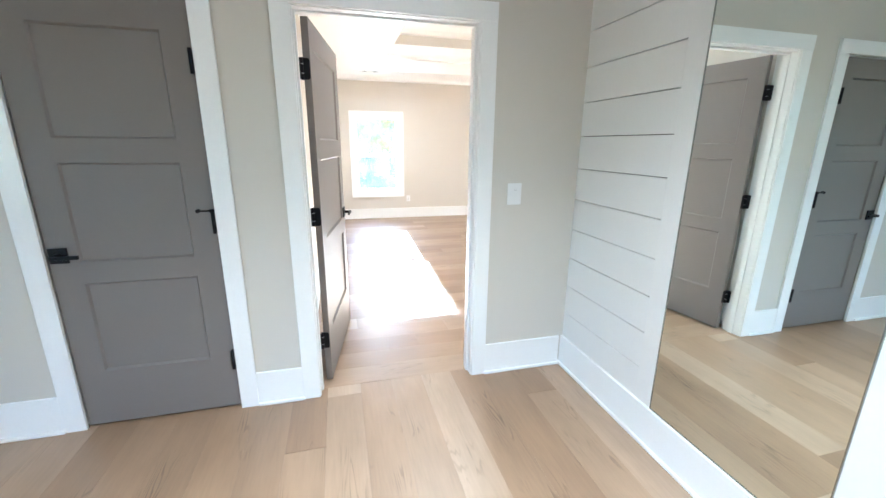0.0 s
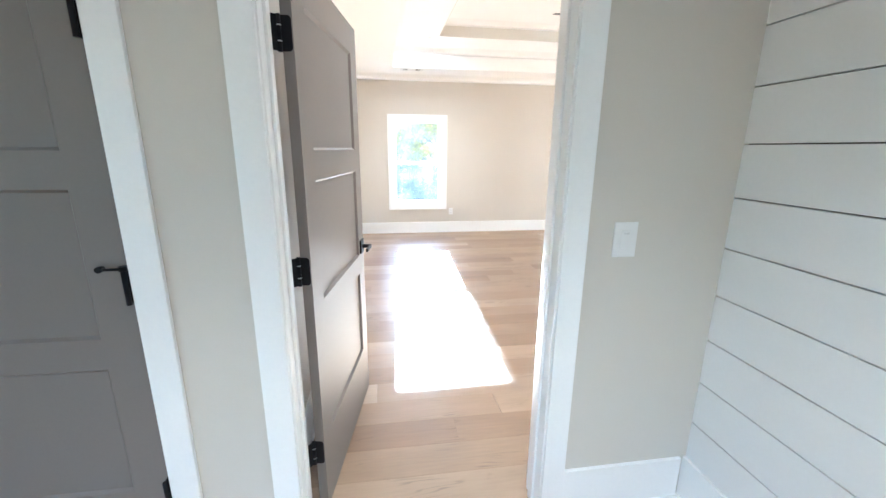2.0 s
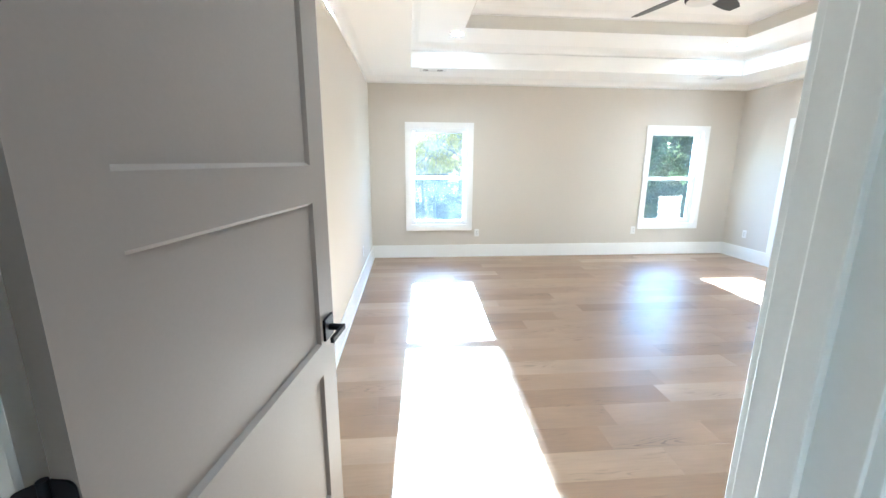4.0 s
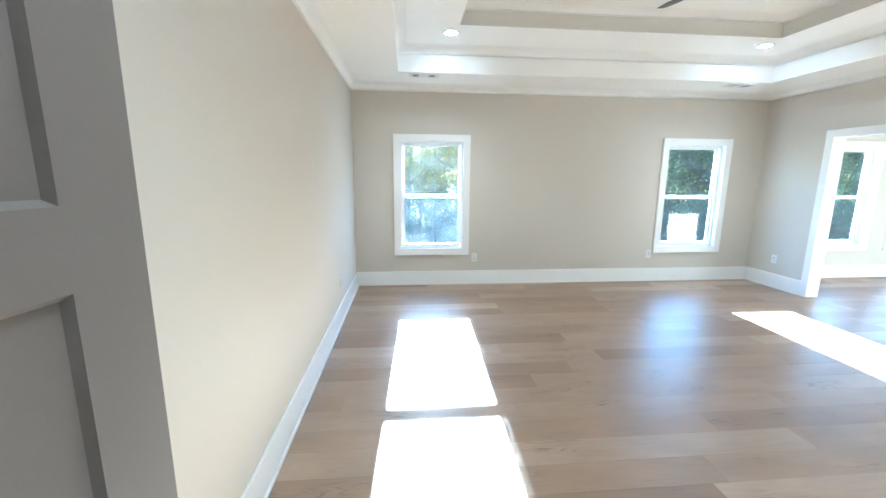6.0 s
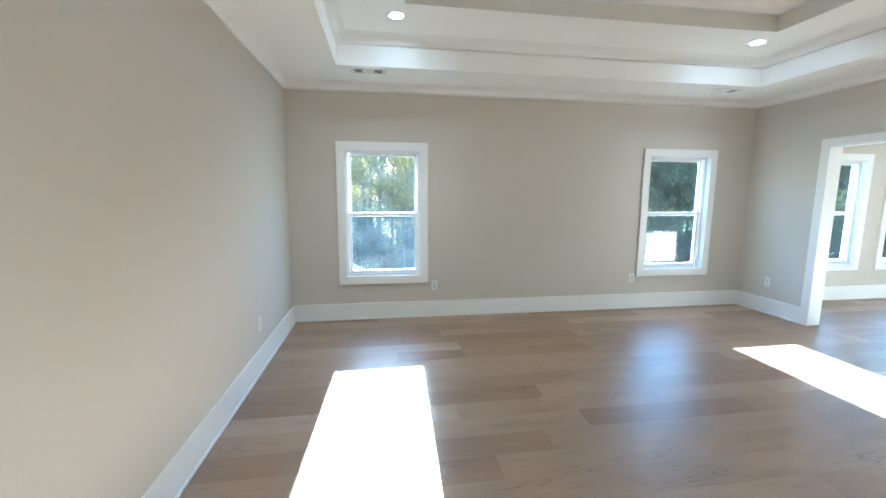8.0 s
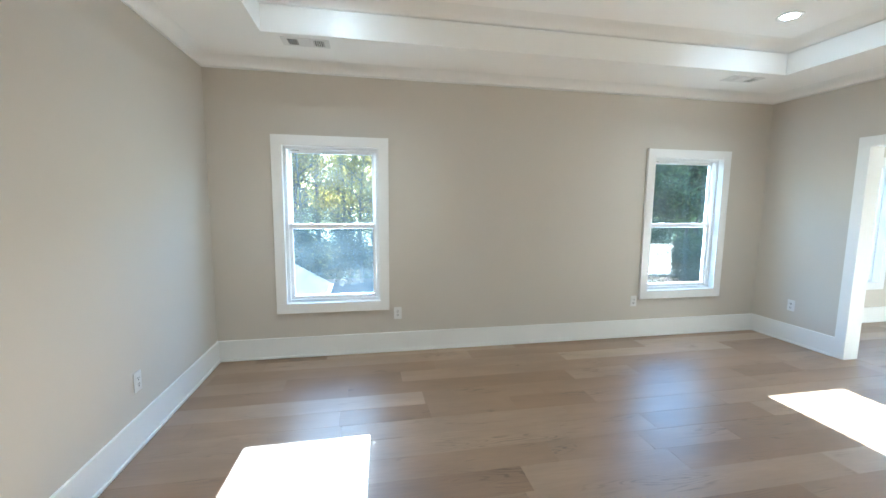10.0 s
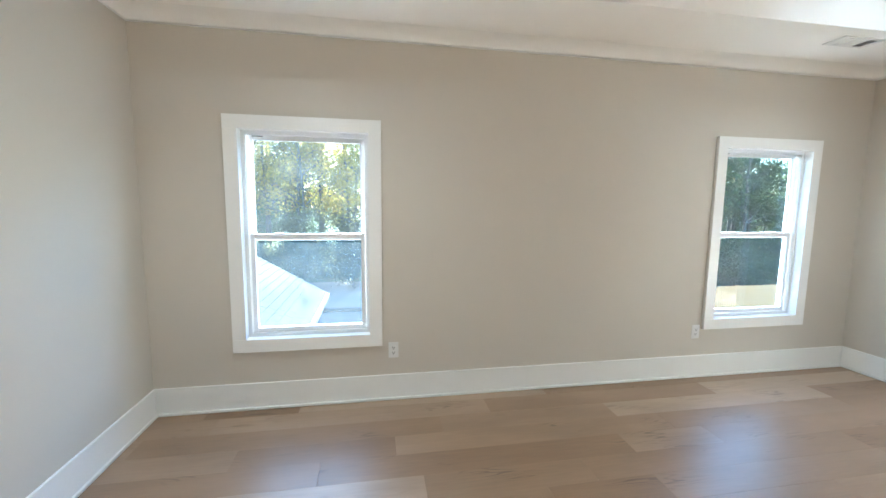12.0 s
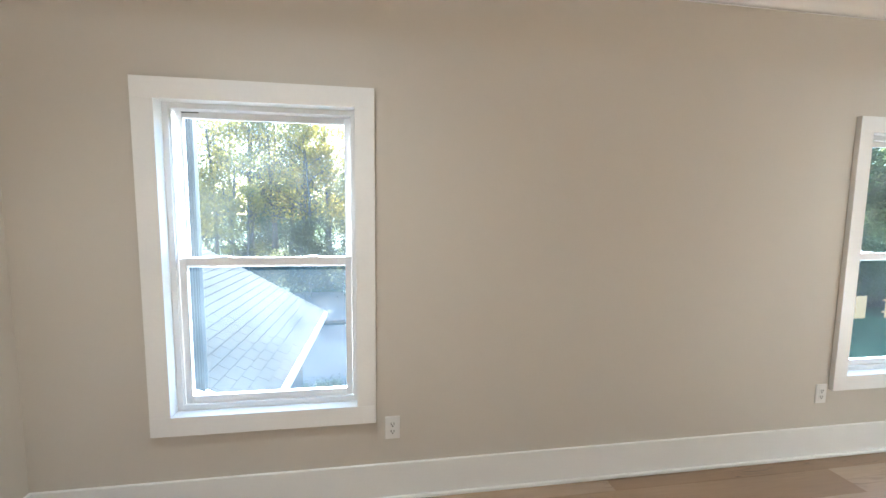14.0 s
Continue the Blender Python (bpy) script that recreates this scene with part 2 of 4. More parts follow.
def link(name, bm, mat, parent=None, label="", kind="", category="", group=""):
    me = bpy.data.meshes.new(name)
    bm.to_mesh(me)
    bm.free()
    me.materials.append(mat)
    ob = new(name, me)
    if parent is not None:
        ob.parent = parent
    return tagged(ob, label, category, group, kind)


def part(name, bm, mat, parent, label=""):
    return link(name, bm, mat, parent, label)


def empty(name, m, label, category, group="", kind=""):
    ob = new(name)
    ob.empty_display_size = 0.1
    ob.matrix_basis = m
    return tagged(ob, label, category, group, kind)


def add_box(bm, x0, x1, y0, y1, z0, z1, bevel=0.0):
    r = bmesh.ops.create_cube(bm, size=1.0)
    for v in r["verts"]:
        v.co = Vector(((x0 + x1) / 2 + v.co.x * (x1 - x0), (y0 + y1) / 2 + v.co.y * (y1 - y0), (z0 + z1) / 2 + v.co.z * (z1 - z0)))
    if bevel:
        edges = list({e for v in r["verts"] for e in v.link_edges})
        bmesh.ops.bevel(bm, geom=edges, offset=bevel, segments=2, affect="EDGES", profile=0.6)


def box(x0, x1, y0, y1, z0, z1, bevel=0.0):
    bm = bmesh.new()
    add_box(bm, x0, x1, y0, y1, z0, z1, bevel)
    return bm


def boxes(items, bevel=0.0):
    bm = bmesh.new()
    for it in items:
        add_box(bm, *it, bevel)
    return bm


def add_cyl(bm, r0, r1, depth, m, seg=24):
    bmesh.ops.create_cone(bm, cap_ends=True, segments=seg, radius1=r0, radius2=r1, depth=depth, matrix=m)


def cyl(r0, r1, depth, m, seg=24, smooth=True):
    bm = bmesh.new()
    add_cyl(bm, r0, r1, depth, m, seg)
    if smooth:
        for f in bm.faces:
            f.smooth = len(f.verts) == 4
    return bm


def lathe(profile, seg=32):
    """A turned solid round z from (radius, height) pairs."""
    bm = bmesh.new()
    rings = [[bm.verts.new((r * math.cos(2 * math.pi * i / seg), r * math.sin(2 * math.pi * i / seg), z)) for i in range(seg)] for r, z in profile]
    for a, b in zip(rings, rings[1:]):
        for i in range(seg):
            f = bm.faces.new((a[i], a[(i + 1) % seg], b[(i + 1) % seg], b[i]))
            f.smooth = True
    bm.faces.new(list(reversed(rings[0])))
    bm.faces.new(rings[-1])
    bmesh.ops.recalc_face_normals(bm, faces=bm.faces)
    return bm


def wall_x(x0, x1, y0, y1, z0, z1, holes):
    """A wall along x; holes are (xa, xb, za, zb)."""
    items, at = [], x0
    for xa, xb, za, zb in sorted(holes):
        items.append((at, xa, y0, y1, z0, z1))
        if za > z0:
            items.append((xa, xb, y0, y1, z0, za))
        items.append((xa, xb, y0, y1, zb, z1))
        at = xb
    items.append((at, x1, y0, y1, z0, z1))
    return boxes(items)


def wall_y(x0, x1, y0, y1, z0, z1, holes):
    """A wall along y; holes are (ya, yb, za, zb)."""
    items, at = [], y0
    for ya, yb, za, zb in sorted(holes):
        items.append((x0, x1, at, ya, z0, z1))
        if za > z0:
            items.append((x0, x1, ya, yb, z0, za))
        items.append((x0, x1, ya, yb, zb, z1))
        at = yb
    items.append((x0, x1, at, y1, z0, z1))
    return boxes(items)


# ---- plan ----
XW, XE = -0.238, 5.39          # bedroom, west and east wall faces
YS, YN = 2.21, 7.715           # bedroom, south and north wall faces
YH = 2.085                     # hall side of the south wall
XM = 1.395                     # shiplap wall face in the hall
ZC = 2.58                      # soffit height
ZT1, ZT2 = 2.85, 3.05          # tray steps
TOP = 3.2
WIN = (0.995, 0.412, 1.98)     # casing width, bottom, top
CAS = 0.088
WIN_X = (0.768, 4.398, 6.75, 8.03)
HX0, HY0 = -3.2, -2.6          # hall, far corner behind
BX1, BY0 = 9.2, 4.75           # sitting room, east end and back wall
OPEN_Y = (5.0, 6.795)          # cased opening in the east wall
OPEN_Z = 1.93
D0, D1, DZ = -0.143, 0.756, 2.005    # bedroom doorway
C0, C1 = -1.275, -0.562              # closet doorway

# ---- walls ----
win_holes = [(c - WIN[0] / 2 + CAS - 0.012, c + WIN[0] / 2 - CAS + 0.012, WIN[1] + CAS - 0.012, WIN[2] - CAS + 0.012) for c in WIN_X]
link("wall_north", wall_x(XW - 0.15, BX1 + 0.15, YN, YN + 0.16, -0.3, TOP, win_holes), WALL, label="greige painted drywall wall with two windows", kind="structure", category="wall")
link("wall_south", wall_x(HX0 - 0.15, BX1 + 0.15, YH, YS, -0.3, TOP, [(C0 - 0.02, C1 + 0.02, -0.3, DZ + 0.02), (D0 - 0.02, D1 + 0.02, -0.3, DZ + 0.02)]), WALL, label="greige painted drywall wall with two doorways", kind="structure", category="wall")
link("wall_west", box(XW - 0.15, XW, YS, YN, -0.3, TOP), WALL, label="long greige painted drywall wall", kind="structure", category="wall")
link("wall_east", wall_y(XE, XE + 0.13, YS, YN, -0.3, TOP, [(OPEN_Y[0] - 0.02, OPEN_Y[1] + 0.02, -0.3, OPEN_Z + 0.02)]), WALL, label="greige painted drywall wall with a wide cased opening", kind="structure", category="wall")
link("wall_sitting_back", box(XE + 0.13, BX1, BY0 - 0.13, BY0, -0.3, TOP), WALL, label="greige painted drywall wall of the adjoining room", kind="structure", category="wall")
link("wall_sitting_end", box(BX1, BX1 + 0.15, BY0 - 0.13, YN, -0.3, TOP), WALL, label="greige painted drywall end wall of the adjoining room", kind="structure", category="wall")
link("wall_closet_back", box(-2.2, XW - 0.15, 2.95, 3.05, -0.3, TOP), WALL, label="greige closet back wall", kind="structure", category="wall")
link("wall_closet_side", box(-2.3, -2.2, YS, 3.05, -0.3, TOP), WALL, label="greige closet side wall", kind="structure", category="wall")
# unseen opening, added so that sky light reaches the hall
hw = (-1.5, -0.7)
link("wall_hall_west", wall_y(HX0 - 0.15, HX0, HY0 - 0.15, YH, -0.3, TOP, [(hw[0], hw[1], 0.5, 2.1)]), WALL, label="greige painted hall wall with an added window opening", kind="structure", category="wall")
link("wall_hall_south", wall_x(HX0, XM + 0.17, HY0 - 0.15, HY0, -0.3, TOP, []), WALL, label="greige painted hall wall", kind="structure", category="wall")
link("wall_hall_east", box(XM + 0.02, XM + 0.17, HY0, YH, -0.3, TOP), GAP, label="white shiplap wall backing", kind="structure", category="wall")

# ---- ceilings ----
TX0, TX1, TY0, TY1 = 0.36, 4.79, 2.81, 7.115
SX0, SX1, SY0, SY1 = 0.945, 4.22, 3.46, 6.46
items = [(XW, TX0, YS, YN, ZC, TOP), (TX1, XE, YS, YN, ZC, TOP), (TX0, TX1, YS, TY0, ZC, TOP), (TX0, TX1, TY1, YN, ZC, TOP)]
items += [(TX0, SX0, TY0, TY1, ZT1, TOP), (SX1, TX1, TY0, TY1, ZT1, TOP), (SX0, SX1, TY0, SY0, ZT1, TOP), (SX0, SX1, SY1, TY1, ZT1, TOP)]
items += [(SX0, SX1, SY0, SY1, ZT2, TOP)]
link("ceiling", boxes(items), CEIL, label="white double tray ceiling with a flat soffit", kind="structure", category="ceiling")
link("ceiling_sitting", box(XE + 0.13, BX1, BY0, YN, ZC, TOP), CEIL, label="flat white ceiling of the adjoining room", kind="structure", category="ceiling")
link("ceiling_hall", box(HX0, XM + 0.02, HY0, YH, ZC + 0.1, TOP), CEIL, label="flat white hall ceiling", kind="structure", category="ceiling")
link("ceiling_closet", box(-2.2, XW - 0.15, YS, 2.95, ZC, TOP), CEIL, label="flat white closet ceiling", kind="structure", category="ceiling")
link("roof_slab", box(HX0 - 0.15, BX1 + 0.15, HY0 - 0.15, YN + 0.16, TOP, TOP + 0.15), SHINGLE, label="flat dark slab above the rooms", kind="structure", category="roof")


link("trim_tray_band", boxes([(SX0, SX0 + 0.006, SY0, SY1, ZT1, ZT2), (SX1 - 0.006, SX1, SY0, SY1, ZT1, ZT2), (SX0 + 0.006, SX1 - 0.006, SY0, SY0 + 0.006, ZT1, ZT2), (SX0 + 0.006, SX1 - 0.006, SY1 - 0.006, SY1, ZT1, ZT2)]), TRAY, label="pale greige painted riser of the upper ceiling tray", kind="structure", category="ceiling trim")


def crown(x0, x1, y0, y1, z, drop, out, label):
    """Cove crown round the inside of a rectangle whose ceiling is at z."""
    prof = [(0.0, -drop), (0.003, -drop * 0.985)]
    for i in range(8):
        a = i / 7 * math.pi / 2
        prof.append((0.003 + (out - 0.003) * (1 - math.cos(a)), -drop * 0.985 + drop * 0.97 * math.sin(a)))
    prof.append((out + 0.004, 0.003))
    bm = bmesh.new()
    rings = []
    for sx, sy, cx, cy in ((1, 1, x0, y0), (-1, 1, x1, y0), (-1, -1, x1, y1), (1, -1, x0, y1)):
        rings.append([bm.verts.new((cx + sx * d, cy + sy * d, z + h)) for d, h in prof])
    for i in range(4):
        a, b = rings[i], rings[(i + 1) % 4]
        for j in range(len(prof) - 1):
            f = bm.faces.new((a[j], b[j], b[j + 1], a[j + 1]))
            f.smooth = j >= 2
    bmesh.ops.recalc_face_normals(bm, faces=bm.faces)
    for f in bm.faces:
        c = f.calc_center_median()
        if f.normal.dot(Vector(((x0 + x1) / 2, (y0 + y1) / 2, z - 0.8)) - c) < 0:
            f.normal_flip()
    return link("trim_crown", bm, TRIM, label=label, kind="structure", category="crown molding")


crown(XW, XE, YS, YN, ZC - 0.001, 0.085, 0.085, "white cove crown molding along the wall tops")
crown(TX0, TX1, TY0, TY1, ZT1 - 0.001, 0.09, 0.09, "white cove crown molding in the lower tray")
crown(SX0 + 0.006, SX1 - 0.006, SY0 + 0.006, SY1 - 0.006, ZT2 - 0.001, 0.07, 0.07, "white cove crown molding in the upper tray")

# ---- baseboards ----
BH = 0.198                     # hall baseboards stand a little taller


def baseboard(a, b, axis, at, side, top=0.187, ext=0.0):
    """A baseboard with a shoe molding from a to b; side is the way that it faces."""
    t, s = 0.015 * side, 0.03 * side
    lo, hi = sorted((at, at + t))
    slo, shi = sorted((at + t, at + s))
    if axis == "x":
        bd, sh = box(a - ext, b + ext, lo, hi, 0.0, top, 0.003), box(a, b, slo, shi, 0.0, 0.019, 0.006)
    else:
        bd, sh = box(lo, hi, a, b, 0.0, top, 0.003), box(slo, shi, a, b, 0.0, 0.019, 0.006)
    ob = link("baseboard", bd, TRIM, label="tall flat white painted baseboard", kind="structure", category="baseboard")
    part("shoe_molding", sh, TRIM, ob)
    return ob


baseboard(XW + 0.03, XE - 0.03, "x", YN, -1, ext=0.0148)
baseboard(YS + 0.03, YN, "y", XW, 1)
baseboard(OPEN_Y[1] + CAS, YN, "y", XE, -1)
baseboard(YS + 0.03, OPEN_Y[0] - CAS, "y", XE, -1)
baseboard(D1 + CAS, XE - 0.03, "x", YS, 1)
baseboard(XE + 0.16, BX1 - 0.03, "x", YN, -1)
baseboard(XE + 0.16, BX1 - 0.03, "x", BY0, 1)
baseboard(BY0, YN, "y", BX1, -1)
baseboard(D1 + CAS, XM - 0.03, "x", YH, -1, BH)
baseboard(C1 + CAS, D0 - CAS, "x", YH, -1, BH)
baseboard(HX0, C0 - CAS, "x", YH, -1, BH)
baseboard(HY0, YH, "y", XM, -1, BH)

# ---- door casings and jambs ----


def casing(name, a, b, top, m, label, width=CAS):
    """Flat casing with a head board round an opening a..b; local y faces out of the wall."""
    ob = empty(name, m, label, "door casing", kind="structure")
    part("casing_leg", box(a - width, a, 0.0, 0.018, 0.0, top, 0.002), TRIM, ob)
    part("casing_leg", box(b, b + width, 0.0, 0.018, 0.0, top, 0.002), TRIM, ob)
    part("casing_head", box(a - width, b + width, 0.0, 0.02, top, top + width, 0.002), TRIM, ob)
    return ob


def jamb(name, a, b, top, y0, y1, m, label, stop=None):
    ob = empty(name, m, label, "door jamb", kind="structure")
    part("jamb_side", box(a - 0.019, a, y0, y1, 0.0, top + 0.019, 0.0015), TRIM, ob)
    part("jamb_side", box(b, b + 0.019, y0, y1, 0.0, top + 0.019, 0.0015), TRIM, ob)
    part("jamb_head", box(a, b, y0, y1, top, top + 0.019, 0.0015), TRIM, ob)
    if stop:
        s0, s1 = stop
        part("door_stop", box(a, a + 0.011, s0, s1, 0.0, top, 0.003), TRIM, ob)
        part("door_stop", box(b - 0.011, b, s0, s1, 0.0, top, 0.003), TRIM, ob)
        part("door_stop", box(a + 0.011, b - 0.011, s0, s1, top - 0.011, top, 0.003), TRIM, ob)
    return ob


flip = Matrix.Rotation(math.pi, 4, "Z")
I4 = Matrix.Identity(4)
casing("trim_door_casing", -D1 - 0.006, -D0 + 0.006, DZ + 0.006, Matrix.Translation((0, YH, 0)) @ flip, "flat white painted casing round the bedroom doorway")
casing("trim_door_casing", D0 - 0.006, D1 + 0.006, DZ + 0.006, Matrix.Translation((0, YS, 0)), "flat white painted casing on the bedroom side of the doorway")
casing("trim_closet_casing", -C1, -C0, DZ + 0.006, Matrix.Translation((0, YH, 0)) @ flip, "flat white painted casing round the closet door")
jamb("trim_door_jamb", D0, D1, DZ, YH - 0.004, YS + 0.002, I4, "white painted door jamb with stops", stop=(YH + 0.045, YS - 0.04))
jamb("trim_closet_jamb", C0 + 0.001, C1 - 0.001, DZ, YH + 0.03, YS, I4, "white painted closet jamb", stop=(YH + 0.055, YH + 0.09))
EASTM = Matrix.Rotation(math.pi / 2, 4, "Z")
casing("trim_opening_casing", OPEN_Y[0], OPEN_Y[1], OPEN_Z, Matrix.Translation((XE, 0, 0)) @ EASTM, "flat white painted casing round the wide opening")
casing("trim_opening_casing", -OPEN_Y[1], -OPEN_Y[0], OPEN_Z, Matrix.Translation((XE + 0.13, 0, 0)) @ Matrix.Rotation(-math.pi / 2, 4, "Z"), "flat white painted casing round the wide opening")
jamb("trim_opening_jamb", OPEN_Y[0], OPEN_Y[1], OPEN_Z, -0.132, 0.002, Matrix.Translation((XE, 0, 0)) @ EASTM, "white painted lining of the wide opening")

# strike plate on the latch side of the doorway
sp = link("strike_plate", box(D1 - 0.0035, D1 - 0.0005, YS - 0.036, YS - 0.006, 0.88, 0.94, 0.001), STEEL, label="small satin nickel strike plate on the door jamb", category="strike plate")
part("latch_hole", box(D1 - 0.0042, D1 - 0.0036, YS - 0.028, YS - 0.014, 0.895, 0.925), SLOT, sp)

# ---- doors ----
PANELS = ((0.318, 0.775), (0.878, 1.327), (1.432, 1.882))


def lever(parent, x, y, side, turn, z=0.945):
    """A lever handle with a square plate on a door face; side +1 or -1 in y, turn: the way of the lever in x."""
    y1 = y + side * 0.009
    h = part("lever_handle", box(x - 0.036, x + 0.036, min(y, y1), max(y, y1), z - 0.036, z + 0.036, 0.002), BLACK, parent, "matte black square-plate lever handle")
    part("neck", cyl(0.011, 0.011, 0.045, Matrix.Translation((x, y + side * 0.03, z)) @ Matrix.Rotation(math.pi / 2, 4, "X"), 16), BLACK, h)
    ya, yb = sorted((y + side * 0.046, y + side * 0.058))
    xa, xb = sorted((x - turn * 0.011, x + turn * 0.1))
    part("lever", box(xa, xb, ya, yb, z - 0.009, z + 0.009, 0.003), BLACK, h)
    return h


def door(name, width, height, m, label, panels, st=0.118):
    """A three-panel shaker door with sloped sticking; local x from the hinge, y through the leaf (0 to 0.035), z up."""
    ob = empty(name, m, label, "door", kind="structure")
    bm = bmesh.new()
    deep, run, th = 0.0115, 0.009, 0.035
    xs = [0.0, st, width - st, width]
    zs = [0.0] + [v for p in panels for v in p] + [height]
    for y, d in ((0.0, 1), (th, -1)):
        for k in range(len(zs) - 1):
            for c in range(3):
                x0, x1, z0, z1 = xs[c], xs[c + 1], zs[k], zs[k + 1]
                if c == 1 and k % 2 == 1:
                    o = [(x0, y, z0), (x1, y, z0), (x1, y, z1), (x0, y, z1)]
                    n = [(x0 + run, y + d * deep, z0 + run), (x1 - run, y + d * deep, z0 + run), (x1 - run, y + d * deep, z1 - run), (x0 + run, y + d * deep, z1 - run)]
                    for a in range(4):
                        b = (a + 1) % 4
                        bm.faces.new([bm.verts.new(v) for v in (o[a], o[b], n[b], n[a])])
                else:
                    bm.faces.new([bm.verts.new(v) for v in ((x0, y, z0), (x1, y, z0), (x1, y, z1), (x0, y, z1))])
    for x in (0.0, width):
        bm.faces.new([bm.verts.new(v) for v in ((x, 0, 0), (x, th, 0), (x, th, height), (x, 0, height))])
    for z in (0.0, height):
        bm.faces.new([bm.verts.new(v) for v in ((0, 0, z), (width, 0, z), (width, th, z), (0, th, z))])
    bmesh.ops.remove_doubles(bm, verts=bm.verts, dist=0.0002)
    bmesh.ops.recalc_face_normals(bm, faces=bm.faces)
    part("leaf", bm, DOOR, ob)
    for a, b in panels:
        part("panel", box(st + run - 0.001, width - st - run + 0.001, deep - 0.0004, th - deep + 0.0004, a + run - 0.001, b - run + 0.001), DOOR, ob)
    return ob


def rounded_leaf(x0, x1, y0, y1, z, half=0.05, r=0.012):
    """A hinge leaf in the y-z plane whose outer corners, at y0, are rounded."""
    rim = [(y1, z - half), (y1, z + half)]
    rim += [(y0 + r - r * math.sin(radians(k * 18)), z + half - r + r * math.cos(radians(k * 18))) for k in range(6)]
    rim += [(y0 + r - r * math.cos(radians(k * 18)), z - half + r - r * math.sin(radians(k * 18))) for k in range(6)]
    bm = bmesh.new()
    lo, hi = [bm.verts.new((x0, u, v)) for u, v in rim], [bm.verts.new((x1, u, v)) for u, v in rim]
    bm.faces.new(lo)
    bm.faces.new(hi[::-1])
    for k in range(len(rim)):
        n = (k + 1) % len(rim)
        bm.faces.new((lo[k], hi[k], hi[n], lo[n]))
    bmesh.ops.recalc_face_normals(bm, faces=bm.faces)
    return bm


# open bedroom door, swung into the room
DIRX, DIRY = 0.156, 0.988
DW = 0.868
open_m = Matrix(((DIRX, -DIRY, 0, -0.082), (DIRY, DIRX, 0, 2.221), (0, 0, 1, 0.012), (0, 0, 0, 1)))
od = door("door_1", DW, 1.992, open_m, "open taupe three-panel door with black hinges", [(a - 0.018, b - 0.018) for a, b in PANELS], 0.114)
for hz in (0.262, 1.005, 1.755):
    hg = part("hinge", rounded_leaf(-0.003, -0.0002, 0.003, 0.036, hz), BLACK, od, "matte black hinge")
    part("hinge_pin", cyl(0.0065, 0.0065, 0.104, Matrix.Translation((-0.006, 0.04, hz)), 12), BLACK, hg)
    bml = bmesh.new()
    rim = [(-0.004, -0.05), (-0.004, 0.05)]
    for cx, cz, a0 in ((-0.026, 0.042, 90), (-0.026, -0.042, 180)):
        rim += [(cx + 0.008 * math.cos(radians(a0 + k * 22.5)), cz + 0.008 * math.sin(radians(a0 + k * 22.5))) for k in range(5)]
    lo = [bml.verts.new((u, 0.0405, hz + v)) for u, v in rim]
    hi = [bml.verts.new((u, 0.043, hz + v)) for u, v in rim]
    bml.faces.new(lo)
    bml.faces.new(hi[::-1])
    for k in range(len(rim)):
        bml.faces.new((lo[k], hi[k], hi[(k + 1) % len(rim)], lo[(k + 1) % len(rim)]))
    bmesh.ops.recalc_face_normals(bml, faces=bml.faces)
    bmesh.ops.transform(bml, matrix=Matrix.Translation((-0.006, 0.04, 0)) @ Matrix.Rotation(radians(-35), 4, "Z") @ Matrix.Translation((0.006, -0.04, 0)), verts=bml.verts)
    for kz in (-0.022, 0.022):
        part("knuckle_gap", cyl(0.0068, 0.0068, 0.0035, Matrix.Translation((-0.006, 0.04, hz + kz)), 12), STEEL, hg)
    part("hinge_leaf", bml, BLACK, hg)
lever(od, DW - 0.06, 0.0, -1, -1, 0.9)
lever(od, DW - 0.06, 0.035, 1, -1, 0.9)
part("latch_plate", box(DW + 0.0002, DW + 0.002, 0.006, 0.029, 0.87, 0.93), BLACK, od)

# closet door, closed: hinged at its east side
cm = Matrix(((-1, 0, 0, C1 - 0.003), (0, -1, 0, YH + 0.038), (0, 0, 1, 0.014), (0, 0, 0, 1)))
cd = door("door_2", C1 - C0 - 0.006, 1.985, cm, "closed taupe three-panel closet door", [(a - 0.025, b - 0.025) for a, b in PANELS])
lever(cd, C1 - C0 - 0.052, 0.035, 1, -1, 0.89)
for hz in (0.285, 1.02, 1.735):
    hg = part("hinge", cyl(0.0075, 0.0075, 0.104, Matrix.Translation((0.007, 0.06, hz)), 12), BLACK, cd, "matte black hinge")
    part("hinge_leaf", box(0.004, 0.011, 0.0352, 0.056, hz - 0.05, hz + 0.05), BLACK, hg)
ds = part("hinge_door_stop", cyl(0.011, 0.011, 0.014, Matrix.Translation((0.007, 0.06, 1.079)), 16), BLACK, cd, "black hinge-pin door stop")
part("stop_rod", cyl(0.004, 0.004, 0.06, Matrix.Translation((0.037, 0.066, 1.079)) @ Matrix.Rotation(math.pi / 2, 4, "Y"), 10), BLACK, ds)
part("bumper", cyl(0.009, 0.009, 0.02, Matrix.Translation((0.066, 0.06, 1.079)) @ Matrix.Rotation(math.pi / 2, 4, "X"), 14), BLACK, ds)

# ---- windows ----


